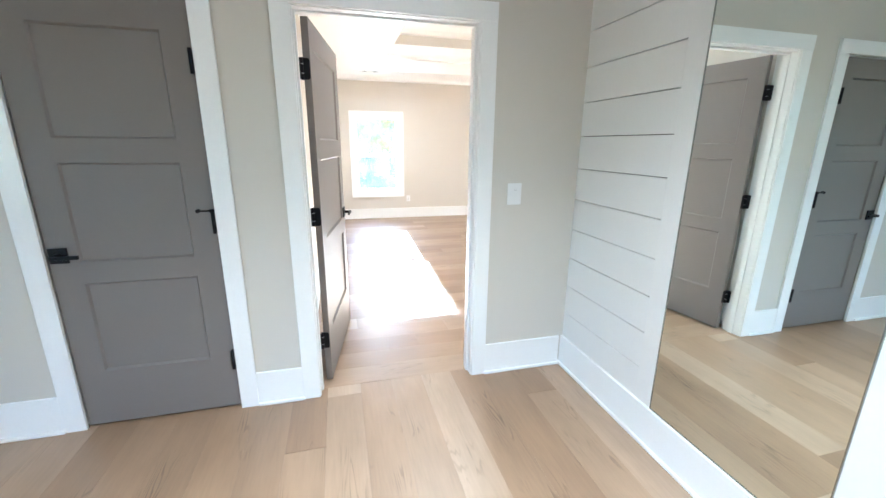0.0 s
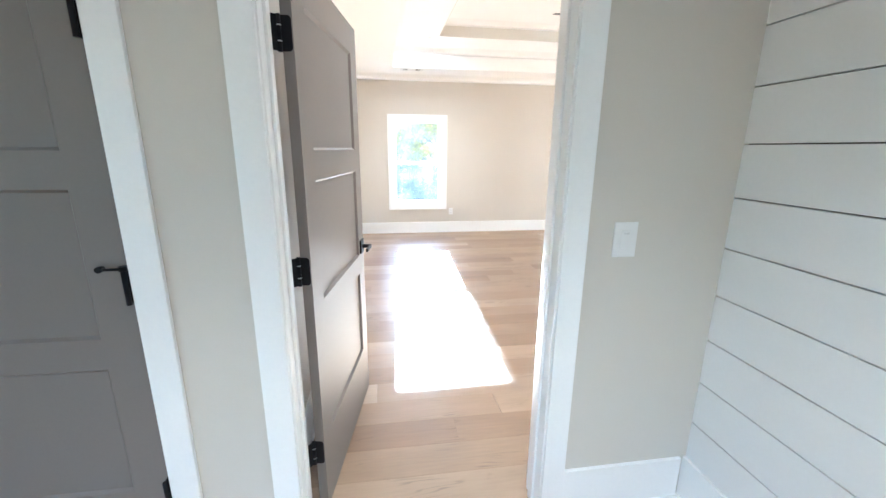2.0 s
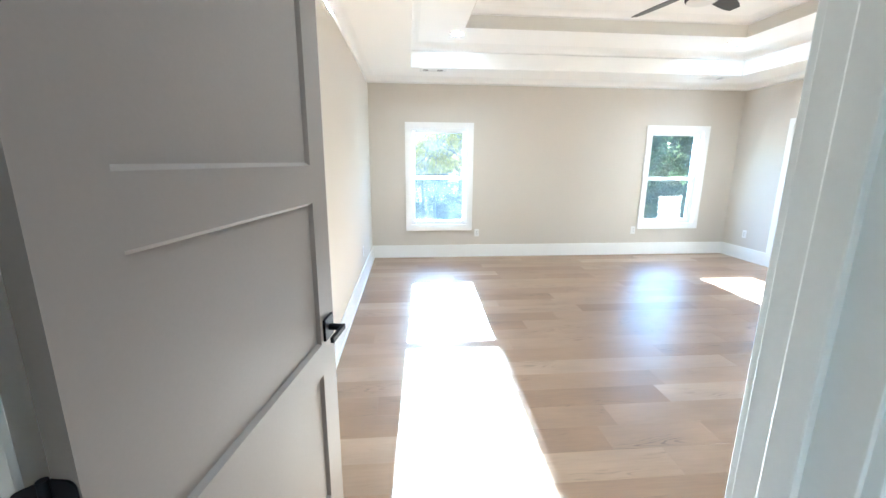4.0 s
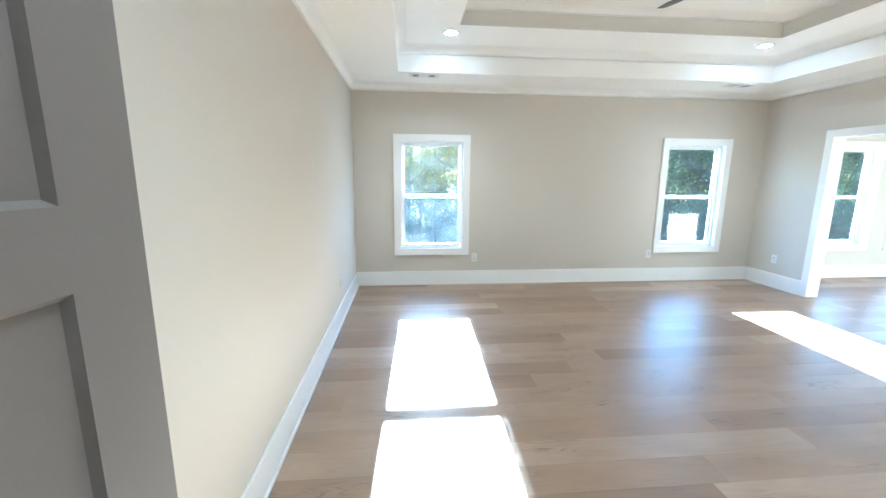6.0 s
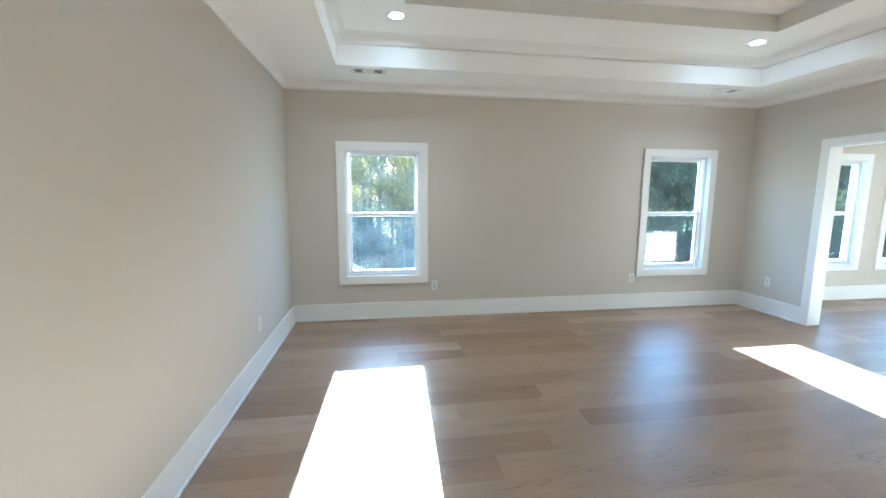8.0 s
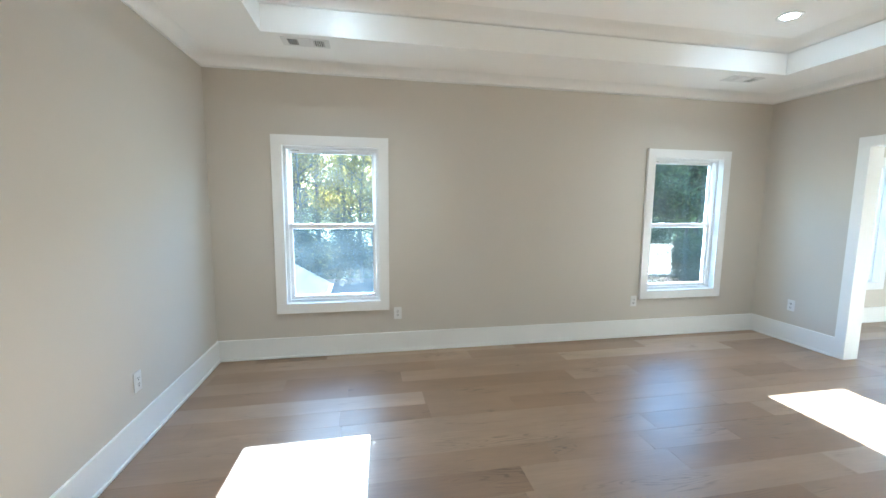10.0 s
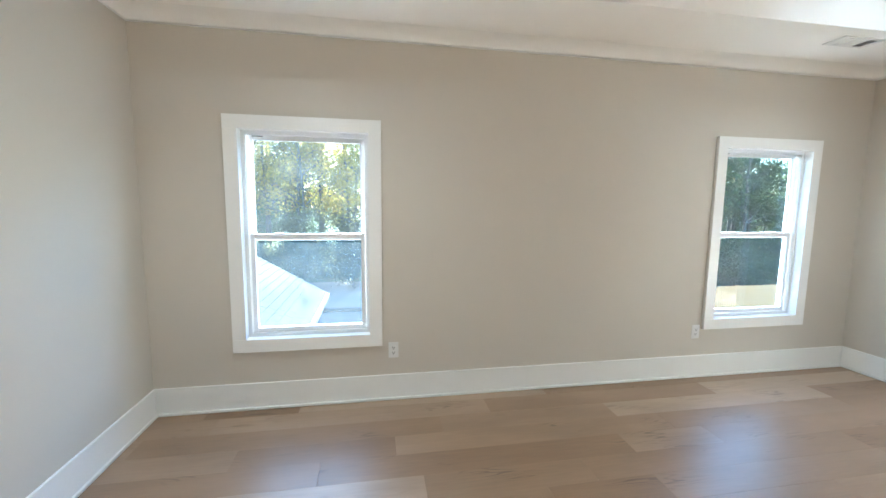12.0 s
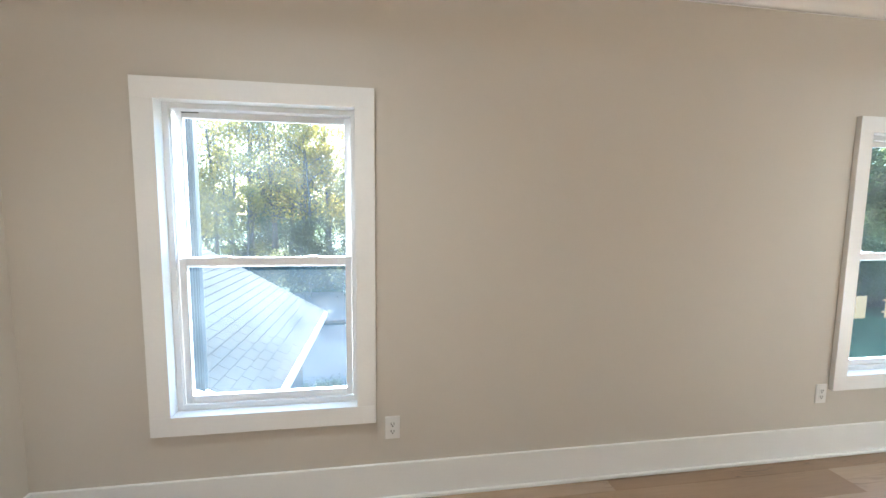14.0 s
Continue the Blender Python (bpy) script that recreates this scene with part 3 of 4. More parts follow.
def window(name, m, label, glass, screen):
    """A double-hung window with flat casing; local x along the wall, y into the room negative, origin on the wall face below the middle."""
    w, z0, z1 = WIN
    ob = empty(name, m, label, "window", kind="structure")
    h = w / 2
    part("casing_leg", box(-h, -h + CAS, -0.026, 0, z0 + CAS, z1 - CAS, 0.0012), TRIM, ob)
    part("casing_leg", box(h - CAS, h, -0.026, 0, z0 + CAS, z1 - CAS, 0.0012), TRIM, ob)
    part("casing_head", box(-h, h, -0.0263, 0, z1 - CAS, z1, 0.0012), TRIM, ob)
    part("casing_apron", box(-h, h, -0.0263, 0, z0, z0 + CAS, 0.0012), TRIM, ob)
    xi, zi, zt = h - CAS, z0 + CAS, z1 - CAS
    g = 0.008
    r = 0.003
    part("jamb_lining", box(-xi - r - g, -xi - r, 0.0005, 0.13, zi - r - g, zt + r + g), TRIM, ob)
    part("jamb_lining", box(xi + r, xi + r + g, 0.0005, 0.13, zi - r - g, zt + r + g), TRIM, ob)
    part("jamb_lining", box(-xi - r, xi + r, 0.0005, 0.13, zt + r, zt + r + g), TRIM, ob)
    part("sill", box(-xi - r, xi + r, 0.0005, 0.13, zi - r - g, zi - r), TRIM, ob)
    # vinyl frame with tracks
    fr = 0.022
    frm = part("window_frame", boxes([(-xi - r, -xi + fr, 0.045, 0.125, zi - r, zt + r), (xi - fr, xi + r, 0.045, 0.125, zi - r, zt + r), (-xi + fr, xi - fr, 0.045, 0.125, zt - fr, zt + r), (-xi + fr, xi - fr, 0.045, 0.125, zi - r, zi + fr)], 0.002), VINYL, ob)
    part("sash_track", boxes([(-xi + fr, -xi + fr + 0.004, 0.058, 0.064, zi + fr, zt - fr), (xi - fr - 0.004, xi - fr, 0.058, 0.064, zi + fr, zt - fr)]), VINYL, frm)
    mid = 1.186
    xs = xi - fr - 0.004
    for nm, a, b, ya, yb, top, bot in (("upper_sash", mid - 0.022, zt - fr, 0.092, 0.118, 0.03, 0.036), ("lower_sash", zi + fr, mid + 0.026, 0.064, 0.09, 0.038, 0.034)):
        st = 0.03
        s = part(nm, boxes([(-xs, -xs + st, ya, yb, a, b), (xs - st, xs, ya, yb, a, b), (-xs + st, xs - st, ya, yb, b - top, b), (-xs + st, xs - st, ya, yb, a, a + bot)], 0.003), VINYL, ob)
        pm = bmesh.new()
        yp = (ya + yb) / 2
        pm.faces.new([pm.verts.new(v) for v in ((-xs + st, yp, a + bot), (xs - st, yp, a + bot), (xs - st, yp, b - top), (-xs + st, yp, b - top))])
        p = part("pane", pm, glass, s)
        p.visible_shadow = False
    sc = part("insect_screen", boxes([(-xs, -xs + 0.012, 0.119, 0.125, zi + fr, mid), (xs - 0.012, xs, 0.119, 0.125, zi + fr, mid), (-xs + 0.012, xs - 0.012, 0.119, 0.125, mid - 0.012, mid), (-xs + 0.012, xs - 0.012, 0.119, 0.125, zi + fr, zi + fr + 0.012)]), VINYL, ob, "half insect screen outside the lower sash")
    sb = bmesh.new()
    sb.faces.new([sb.verts.new(v) for v in ((-xs + 0.012, 0.122, zi + fr + 0.012), (xs - 0.012, 0.122, zi + fr + 0.012), (xs - 0.012, 0.122, mid - 0.012), (-xs + 0.012, 0.122, mid - 0.012))])
    part("mesh", sb, screen, sc).visible_shadow = False
    for cx in (-0.2, 0.2):
        lk = part("sash_lock", boxes([(cx - 0.032, cx + 0.032, 0.066, 0.088, mid + 0.026, mid + 0.0295)], 0.0012), VINYL, ob)
        part("lock_cam", box(cx - 0.012, cx + 0.024, 0.072, 0.086, mid + 0.0295, mid + 0.0335, 0.0015), VINYL, lk)
    part("tilt_latch", box(-xs + 0.03, -xs + 0.1, 0.0905, 0.0925, zt - fr - 0.008, zt - fr - 0.004), SLOT, ob)
    return ob


for i, c in enumerate(WIN_X):
    window("window_%d" % (i + 1), Matrix.Translation((c, YN, 0)), "white vinyl double-hung window with flat white casing", GLASS_HAZY if i == 0 else GLASS, SCREEN_HAZY if i == 0 else SCREEN)
# plain unseen window of the hall behind the walker, added to let daylight in
o = empty("window_5", I4, "unseen white framed fixed hall window, added for daylight", "window", kind="structure")
x0, x1, y0, y1 = HX0 - 0.1, HX0 - 0.06, hw[0], hw[1]
part("window_frame", boxes([(x0, x1, y0, y0 + 0.05, 0.5, 2.1), (x0, x1, y1 - 0.05, y1, 0.5, 2.1), (x0, x1, y0 + 0.05, y1 - 0.05, 0.5, 0.55), (x0, x1, y0 + 0.05, y1 - 0.05, 2.05, 2.1)], 0.002), VINYL, o)

# ---- mirror in the shiplap wall ----
MY0, MY1, MZ0, MZ1 = 0.603, 1.297, 0.205, 2.25
mr = link("wall_mirror", box(XM - 0.004, XM + 0.004, MY0, MY1, MZ0, MZ1), MIRROR, label="tall frameless mirror set into the white shiplap wall", category="mirror")
part("edge", boxes([(XM - 0.006, XM + 0.004, MY0 - 0.004, MY0, MZ0 - 0.004, MZ1 + 0.004), (XM - 0.006, XM + 0.004, MY1, MY1 + 0.004, MZ0 - 0.004, MZ1 + 0.004), (XM - 0.006, XM + 0.004, MY0, MY1, MZ0 - 0.004, MZ0), (XM - 0.006, XM + 0.004, MY0, MY1, MZ1, MZ1 + 0.004)]), MIRROR_EDGE, mr, "thin grey polished edge")

# ---- ceiling fixtures ----


def downlight(x, y, z, watts=4.6, tone=(1.0, 0.93, 0.83), cone=120):
    prof = [(0.088, 0.0), (0.088, -0.004), (0.082, -0.006), (0.062, -0.0035), (0.056, 0.004)]
    ob = link("recessed_light", lathe(prof, 40), PLASTIC, label="round white recessed ceiling light, lit, those in the hall added", category="ceiling light", group="recessed lights of the tray ceiling")
    ob.location = (x, y, z)
    beam = bpy.data.lights.new("downlight_beam", "SPOT")
    beam.energy, beam.spot_size, beam.spot_blend, beam.shadow_soft_size, beam.color = watts, radians(cone), 1.0, 0.08, tone
    bo = new("beam", beam)
    bo.parent = ob
    bo.location = (0, 0, -0.012)
    part("lens", lathe([(0.054, -0.0035), (0.054, -0.002), (0.02, -0.001)], 32), LAMP, ob, "glowing frosted lens")
    return ob


downlight(0.89, 6.672, ZT1)
downlight(4.263, 6.69, ZT1)
downlight(0.89, 3.25, ZT1)
downlight(4.263, 3.25, ZT1)
# two more on the unseen hall ceiling, added to brighten the hall
downlight(-1.0, -0.3, ZC + 0.1, 9.5, (1.0, 0.92, 0.82), 118)
downlight(0.45, 0.2, ZC + 0.1, 10.0, (1.0, 0.92, 0.82), 118)


def vent(x, y, z):
    """A ceiling register with two banks of louvers."""
    ob = empty("ceiling_vent", Matrix.Translation((x, y, z)), "white metal ceiling air register with angled slats", "air vent", group="air registers of the ceiling")
    part("frame", boxes([(-0.17, 0.17, -0.075, -0.055, -0.006, 0), (-0.17, 0.17, 0.055, 0.075, -0.006, 0), (-0.17, -0.15, -0.055, 0.055, -0.006, 0), (0.15, 0.17, -0.055, 0.055, -0.006, 0), (-0.056, 0.056, -0.055, 0.055, -0.006, 0), (-0.15, -0.128, -0.055, 0.055, -0.006, 0), (0.128, 0.15, -0.055, 0.055, -0.006, 0)], 0.0015), PLASTIC, ob)
    part("backing", box(-0.15, 0.15, -0.055, 0.055, -0.0015, -0.0003), SLOT, ob, "dark duct opening")
    for side, ang in ((-1, 35), (1, -35)):
        for k in range(5):
            bm = box(-0.003, 0.003, -0.053, 0.053, -0.0006, 0.0006)
            cx = side * (0.063 + k * 0.0145)
            bmesh.ops.transform(bm, matrix=Matrix.Translation((cx, 0, -0.005)) @ Matrix.Rotation(radians(ang), 4, "Y"), verts=bm.verts)
            part("slat", bm, PLASTIC, ob)
    return ob


vent(0.645, 7.25, ZC)
vent(4.52, 7.29, ZC)

# ---- ceiling fan ----
FX, FY, FZ = 2.55, 4.95, 2.62
fan = empty("ceiling_fan", Matrix.Translation((FX, FY, FZ)), "matte black five-blade ceiling fan with a round light", "ceiling fan")
part("canopy", lathe([(0.075, ZT2 - FZ - 0.001), (0.075, ZT2 - FZ - 0.03), (0.045, ZT2 - FZ - 0.06), (0.02, ZT2 - FZ - 0.065)]), BLACK, fan)
part("downrod", cyl(0.013, 0.013, 0.22, Matrix.Translation((0, 0, ZT2 - FZ - 0.17)), 16), BLACK, fan)
part("motor_housing", lathe([(0.04, 0.19), (0.095, 0.18), (0.115, 0.155), (0.118, 0.03), (0.112, 0.02)]), BLACK, fan)
part("light_lens", lathe([(0.104, 0.024), (0.104, 0.012), (0.09, 0.004), (0.05, 0.0)]), FAN_LENS, fan, "white frosted light lens")
for k in range(5):
    a = radians(33 + 72 * k)
    bm = bmesh.new()
    n = 8
    rows = []
    for i in range(n + 1):
        r = 0.11 + 0.56 * i / n
        wd = 0.045 + 0.022 * math.sin(math.pi * min(1, i / n * 0.9 + 0.1))
        if i == n:
            wd *= 0.8
        rows.append([bm.verts.new((r, s * wd, 0.105 - s * wd * 0.2 + dz)) for s, dz in ((-1, 0), (1, 0), (1, 0.006), (-1, 0.006))])
    for p, q in zip(rows, rows[1:]):
        for j in range(4):
            bm.faces.new((p[j], p[(j + 1) % 4], q[(j + 1) % 4], q[j]))
    bm.faces.new(rows[0])
    bm.faces.new(rows[-1])
    bmesh.ops.recalc_face_normals(bm, faces=bm.faces)
    bmesh.ops.transform(bm, matrix=Matrix.Rotation(a, 4, "Z"), verts=bm.verts)
    part("blade", bm, BLADE, fan, "charcoal fan blade")

# ---- outlets and switch ----


def outlet(m):
    ob = empty("wall_outlet", m, "white duplex wall outlet above the baseboard", "outlet", group="wall outlets")
    part("plate", box(-0.036, 0.036, -0.006, -0.0002, -0.058, 0.058, 0.003), PLASTIC, ob)
    part("receptacle", box(-0.0175, 0.0175, -0.0085, -0.006, -0.034, 0.034, 0.0015), PLASTIC, ob)
    for dz in (-0.0185, 0.0185):
        part("slot", box(-0.0085, -0.0052, -0.0092, -0.0086, dz - 0.003, dz + 0.008), SLOT, ob)
        part("slot", box(0.0052, 0.0085, -0.0092, -0.0086, dz - 0.003, dz + 0.007), SLOT, ob)
        part("ground_hole", cyl(0.0036, 0.0036, 0.0006, Matrix.Translation((0, -0.0089, dz - 0.009)) @ Matrix.Rotation(math.pi / 2, 4, "X"), 12), SLOT, ob)
    return ob


outlet(Matrix.Translation((1.345, YN, 0.37)))
outlet(Matrix.Translation((3.848, YN, 0.39)))
outlet(Matrix.Translation((XW, 6.49, 0.38)) @ Matrix.Rotation(math.pi / 2, 4, "Z"))
outlet(Matrix.Translation((XE, 7.306, 0.384)) @ Matrix.Rotation(-math.pi / 2, 4, "Z"))

sw = empty("light_switch", Matrix.Translation((0.995, YH, 1.135)), "white rocker light switch on a white plate", "light switch")
part("plate", box(-0.043, 0.043, -0.006, -0.0002, -0.062, 0.062, 0.003), PLASTIC, sw)
part("rocker", boxes([(-0.017, 0.017, -0.009, -0.006, -0.034, 0.034)], 0.002), PLASTIC, sw)
part("dimmer_slot", boxes([(-0.008, 0.012, -0.0094, -0.0091, 0.0205, 0.0213), (-0.008, 0.012, -0.0094, -0.0091, 0.0235, 0.0243)]), GREY_PLASTIC, sw)

# ---- outdoors ----
GZ = -4.2
gm = bmesh.new()
bmesh.ops.create_grid(gm, x_segments=40, y_segments=40, size=400)
for v in gm.verts:
    v.co.z = GZ + 0.0008 * max(0.0, v.co.y - 60)
link("ground", gm, GRASS, label="mown lawn running out to the woods", kind="structure", category="lawn")
link("pavement_driveway", box(-14.0, 3.4, 14.5, 33.5, GZ - 0.1, GZ + 0.03, 0.01), CONCRETE, label="pale concrete driveway beside the house", kind="structure", category="driveway")
link("wall_foundation", box(HX0 - 0.15, BX1 + 0.15, HY0 - 0.15, YN + 0.16, GZ - 0.1, -0.3), SIDING, label="blue-grey sided lower storey of the house", kind="structure", category="wall")

# narrow dark band laid across the concrete
link("dark_strip", box(-14.0, 3.4, 25.4, 25.9, GZ + 0.031, GZ + 0.13, 0.02), DARK_GROUND, label="thin dark strip across the driveway edge", kind="structure", category="mulch strip")

link("ground_woods", box(8.0, 70.0, 25.6, 49.0, GZ - 0.1, GZ + 0.02), DARK_GROUND, label="dark leaf litter under the trees", kind="structure", category="ground")

# lower wing: gable roof whose eave runs away from the window
EX, EZ, RP = 0.23, -0.42, 0.58
RY0, RY1 = YN + 0.17, 13.3
RX = -3.2


def roof_z(x):
    return EZ + RP * (EX - x)


wing = empty("house_wing", Matrix.Identity(4), "lower wing of the house with a grey shingle roof", "house wing")
bm = bmesh.new()
vs = [bm.verts.new(p) for p in ((EX, RY0, EZ - 0.03), (RX, RY0, roof_z(RX) - 0.03), (2 * RX - EX, RY0, EZ - 0.03), (EX, RY1, EZ - 0.03), (RX, RY1, roof_z(RX) - 0.03), (2 * RX - EX, RY1, EZ - 0.03))]
bm.faces.new((vs[0], vs[3], vs[4], vs[1]))
bm.faces.new((vs[1], vs[4], vs[5], vs[2]))
bm.faces.new((vs[0], vs[1], vs[2]))
bm.faces.new((vs[3], vs[5], vs[4]))
bm.faces.new((vs[0], vs[2], vs[5], vs[3]))
roof = part("roof", bm, SHINGLE, wing, "grey asphalt shingle roof")
part("wall", box(2 * RX - EX + 0.35, EX - 0.35, RY0, RY1 - 0.3, GZ - 0.1, EZ - 0.031), SIDING, wing, "blue-grey lap siding")
gut = part("gutter", boxes([(EX + 0.012, EX + 0.016, RY0, RY1, EZ - 0.12, EZ - 0.01), (EX + 0.016, EX + 0.048, RY0, RY1, EZ - 0.12, EZ - 0.115), (EX + 0.043, EX + 0.048, RY0, RY1, EZ - 0.115, EZ - 0.04), (EX + 0.039, EX + 0.052, RY0, RY1, EZ - 0.04, EZ - 0.03)], 0.0), GUTTER, wing, "white aluminium gutter")
part("rake_board", boxes([(EX - 0.02, EX + 0.01, RY0, RY1 + 0.01, EZ - 0.16, EZ - 0.035)]), GUTTER, wing, "white fascia board")

# upper wall corner with a downspout that empties on the shingles
corner = link("house_corner", box(-3.0, -0.34, YN + 0.17, 9.42, -0.6, 3.3), SIDING, label="blue-grey sided corner of the house", category="house wall")
nlap = 26
lap = bmesh.new()
for i in range(nlap):
    z = -0.3 + i * 0.14
    add_box(lap, -0.34, -0.328, YN + 0.17, 9.30, z, z + 0.132)
part("siding_boards", lap, SIDING, corner)
part("corner_board", box(-0.34, -0.31, 9.3, 9.44, -0.35, 3.3, 0.003), SIDING, corner)
dsp = empty("downspout", Matrix.Translation((-0.25, 9.37, 0)), "ribbed blue-grey downspout with a pale elbow", "downspout")
pipe = bmesh.new()
add_box(pipe, -0.055, 0.055, -0.035, 0.035, -0.12, 3.3, 0.006)
for k in range(-2, 3):
    add_box(pipe, k * 0.02 - 0.004, k * 0.02 + 0.004, -0.041, -0.0352, -0.1, 3.3)
part("pipe", pipe, SIDING, dsp)
elb = box(-0.05, 0.16, -0.04, 0.04, -0.05, 0.03, 0.01)
bmesh.ops.transform(elb, matrix=Matrix.Translation((0.02, -0.02, -0.13)) @ Matrix.Rotation(radians(28), 4, "Y"), verts=elb.verts)
part("elbow", elb, GUTTER, dsp, "pale metal elbow")

# fence across the back lawn
fence = empty("wooden_fence", Matrix.Translation((0, 23.4, GZ)), "weathered cedar plank fence behind the lawn", "fence")
pl = None
x = 9.0
k = 0
while x < 46.0:
    if not 27.4 < x < 28.6:
        if pl is None:
            pl = part("board", box(0, 0.135, 0, 0.02, 0.03, 1.27, 0.004), FENCE, fence)
            pl.location = (x, 0, 0)
        else:
            o = pl.copy()
            scene.collection.objects.link(o)
            o.parent = fence
            o.location = (x, 0, 0.012 * math.sin(k * 2.3))
    x += 0.142
    k += 1
for a, b in ((9.0, 27.4), (28.6, 46.0)):
    for z in (0.3, 0.95):
        part("rail", box(a, b, 0.021, 0.06, z, z + 0.09), FENCE, fence)
for i in range(16):
    px = 9.0 + i * 2.4
    if not 27.4 < px < 28.6:
        part("post", box(px, px + 0.09, 0.061, 0.15, 0.0, 1.3), FENCE, fence)

# ---- trees ----


def tube(verts, faces, p0, p1, r0, r1, seg=6):
    d = (p1 - p0).normalized()
    u = d.cross(Vector((0.3, 0.5, 0.8))).normalized()
    v = d.cross(u)
    base = len(verts)
    for p, r in ((p0, r0), (p1, r1)):
        for i in range(seg):
            a = 2 * math.pi * i / seg
            verts.append(p + (u * math.cos(a) + v * math.sin(a)) * r)
    for i in range(seg):
        faces.append((base + i, base + (i + 1) % seg, base + seg + (i + 1) % seg, base + seg + i))


def limb(rng, verts, faces, tips, p, d, length, r, level):
    """A bent limb that forks towards its end."""
    n = 4
    for i in range(n):
        d = (d + Vector((rng.uniform(-.22, .22), rng.uniform(-.22, .22), rng.uniform(-.05, .18)))).normalized()
        q = p + d * (length / n)
        r1 = r * (1 - 0.17)
        tube(verts, faces, p, q, r, r1, 6 if level < 2 else 4)
        p, r = q, r1
        if level < 2 and i >= 1:
            for _ in range(2):
                side = Vector((rng.uniform(-1, 1), rng.uniform(-1, 1), rng.uniform(0.0, 0.8))).normalized()
                limb(rng, verts, faces, tips, p, (d * 0.5 + side).normalized(), length * rng.uniform(0.45, 0.65), r * 0.5, level + 1)
        elif level == 2 and i >= 1:
            tips.append(p.copy())
    tips.append(p.copy())


def tree(seed, height, spread, leaves, size, mat, label, clump=0.42, bare=0.3):
    """A tapered trunk with forked limbs, and leaves in uneven clumps about the twigs."""
    rng = random.Random(seed)
    verts, faces, tips = [], [], []
    p, r = Vector((0, 0, -0.3)), height * 0.016
    n = 9
    for i in range(n):
        q = p + Vector((rng.uniform(-.12, .12), rng.uniform(-.12, .12), height * 0.92 / n))
        tube(verts, faces, p, q, r, r * 0.88, 8)
        p, r = q, r * 0.88
        if i >= n * bare:
            for _ in range(3):
                a = rng.uniform(0, 2 * math.pi)
                d = Vector((math.cos(a), math.sin(a), rng.uniform(0.15, 0.8))).normalized()
                limb(rng, verts, faces, tips, p, d, spread * rng.uniform(0.6, 1.1) * (1.15 - 0.6 * i / n), r * 0.5, 1)
    ob = new("tree")
    ob.empty_display_size = 0.2
    tagged(ob, label, "tree", "trees of the woods")
    me = bpy.data.meshes.new("trunk")
    me.from_pydata([tuple(v) for v in verts], [], faces)
    me.materials.append(BARK)
    for poly in me.polygons:
        poly.use_smooth = True
    new("trunk", me).parent = ob
    nr = np.random.default_rng(seed)
    T = np.array([tuple(t) for t in tips])
    c = T[nr.integers(0, len(T), leaves)] + nr.normal(0, clump, (leaves, 3)) * (1, 1, 0.8)
    a = nr.normal(0, 1, (leaves, 3))
    a /= np.linalg.norm(a, axis=1)[:, None]
    b = np.cross(a, nr.normal(0, 1, (leaves, 3)))
    b /= np.linalg.norm(b, axis=1)[:, None]
    s = size * nr.uniform(0.6, 1.3, (leaves, 1))
    quad = np.stack([c - a * s, c + b * s * 0.55, c + a * s, c - b * s * 0.55], axis=1).reshape(-1, 3)
    lm = bpy.data.meshes.new("crown")
    lm.from_pydata(quad.tolist(), [], np.arange(leaves * 4).reshape(-1, 4).tolist())
    lm.materials.append(mat)
    new("crown", lm).parent = ob
    return ob


protos = [
    tree(11, 11.5, 3.0, 12000, 0.13, LEAF_GREEN, "tall broad-leaved tree with dark green leaves"),
    tree(12, 12.0, 2.7, 5800, 0.072, LEAF_OLIVE, "tall tree with olive and yellow-green leaves", 0.29),
    tree(13, 11.0, 2.7, 6000, 0.072, LEAF_YELLOW, "autumn tree with yellow and orange leaves", 0.29),
    tree(14, 12.5, 2.5, 2800, 0.07, LEAF_OLIVE, "tall thin tree with sparse leaves", 0.3),
    tree(15, 5.0, 2.2, 8000, 0.1, LEAF_GREEN, "low bushy evergreen at the edge of the woods", 0.5, 0.0),
    tree(16, 5.5, 2.0, 6000, 0.1, LEAF_OLIVE, "low understorey tree with olive leaves", 0.5, 0.0),
]
rng = random.Random(5)
used = set()


def plant(i, x, y, s, r):
    m = Matrix.Translation((x, y, GZ + 0.0008 * max(0.0, y - 60))) @ Matrix.Rotation(r, 4, "Z")
    if i not in used:
        used.add(i)
        protos[i].matrix_basis = m @ Matrix.Scale(s, 4)
        return
    o = copy_thing(protos[i], m)
    o.scale = (s, s, s)


# woods straight ahead, kept below the low sun
for k in range(58):
    x = -34 + 46 * (k + rng.random()) / 58
    y = rng.uniform(33, 46)
    i = rng.choice((1, 2, 2, 2, 2, 3, 3))
    plant(i, x, y, rng.uniform(0.95, 1.3) * y / 40, rng.uniform(0, 6.28))
for k in range(22):
    plant(rng.choice((5, 2, 2, 3)), -34 + 42 * (k + rng.random()) / 22, rng.uniform(31, 36), rng.uniform(0.6, 1.0), rng.uniform(0, 6.28))
# denser, darker woods behind the fence
for k in range(40):
    x = 10 + 48 * (k + rng.random()) / 40
    y = rng.uniform(29, 42)
    plant(rng.choice((0, 0, 0, 1, 0, 3)), x, y, rng.uniform(0.85, 1.15), rng.uniform(0, 6.28))
for k in range(26):
    plant(rng.choice((4, 4, 5)), 10 + 48 * (k + rng.random()) / 26, rng.uniform(27.5, 30), rng.uniform(0.5, 0.9), rng.uniform(0, 6.28))
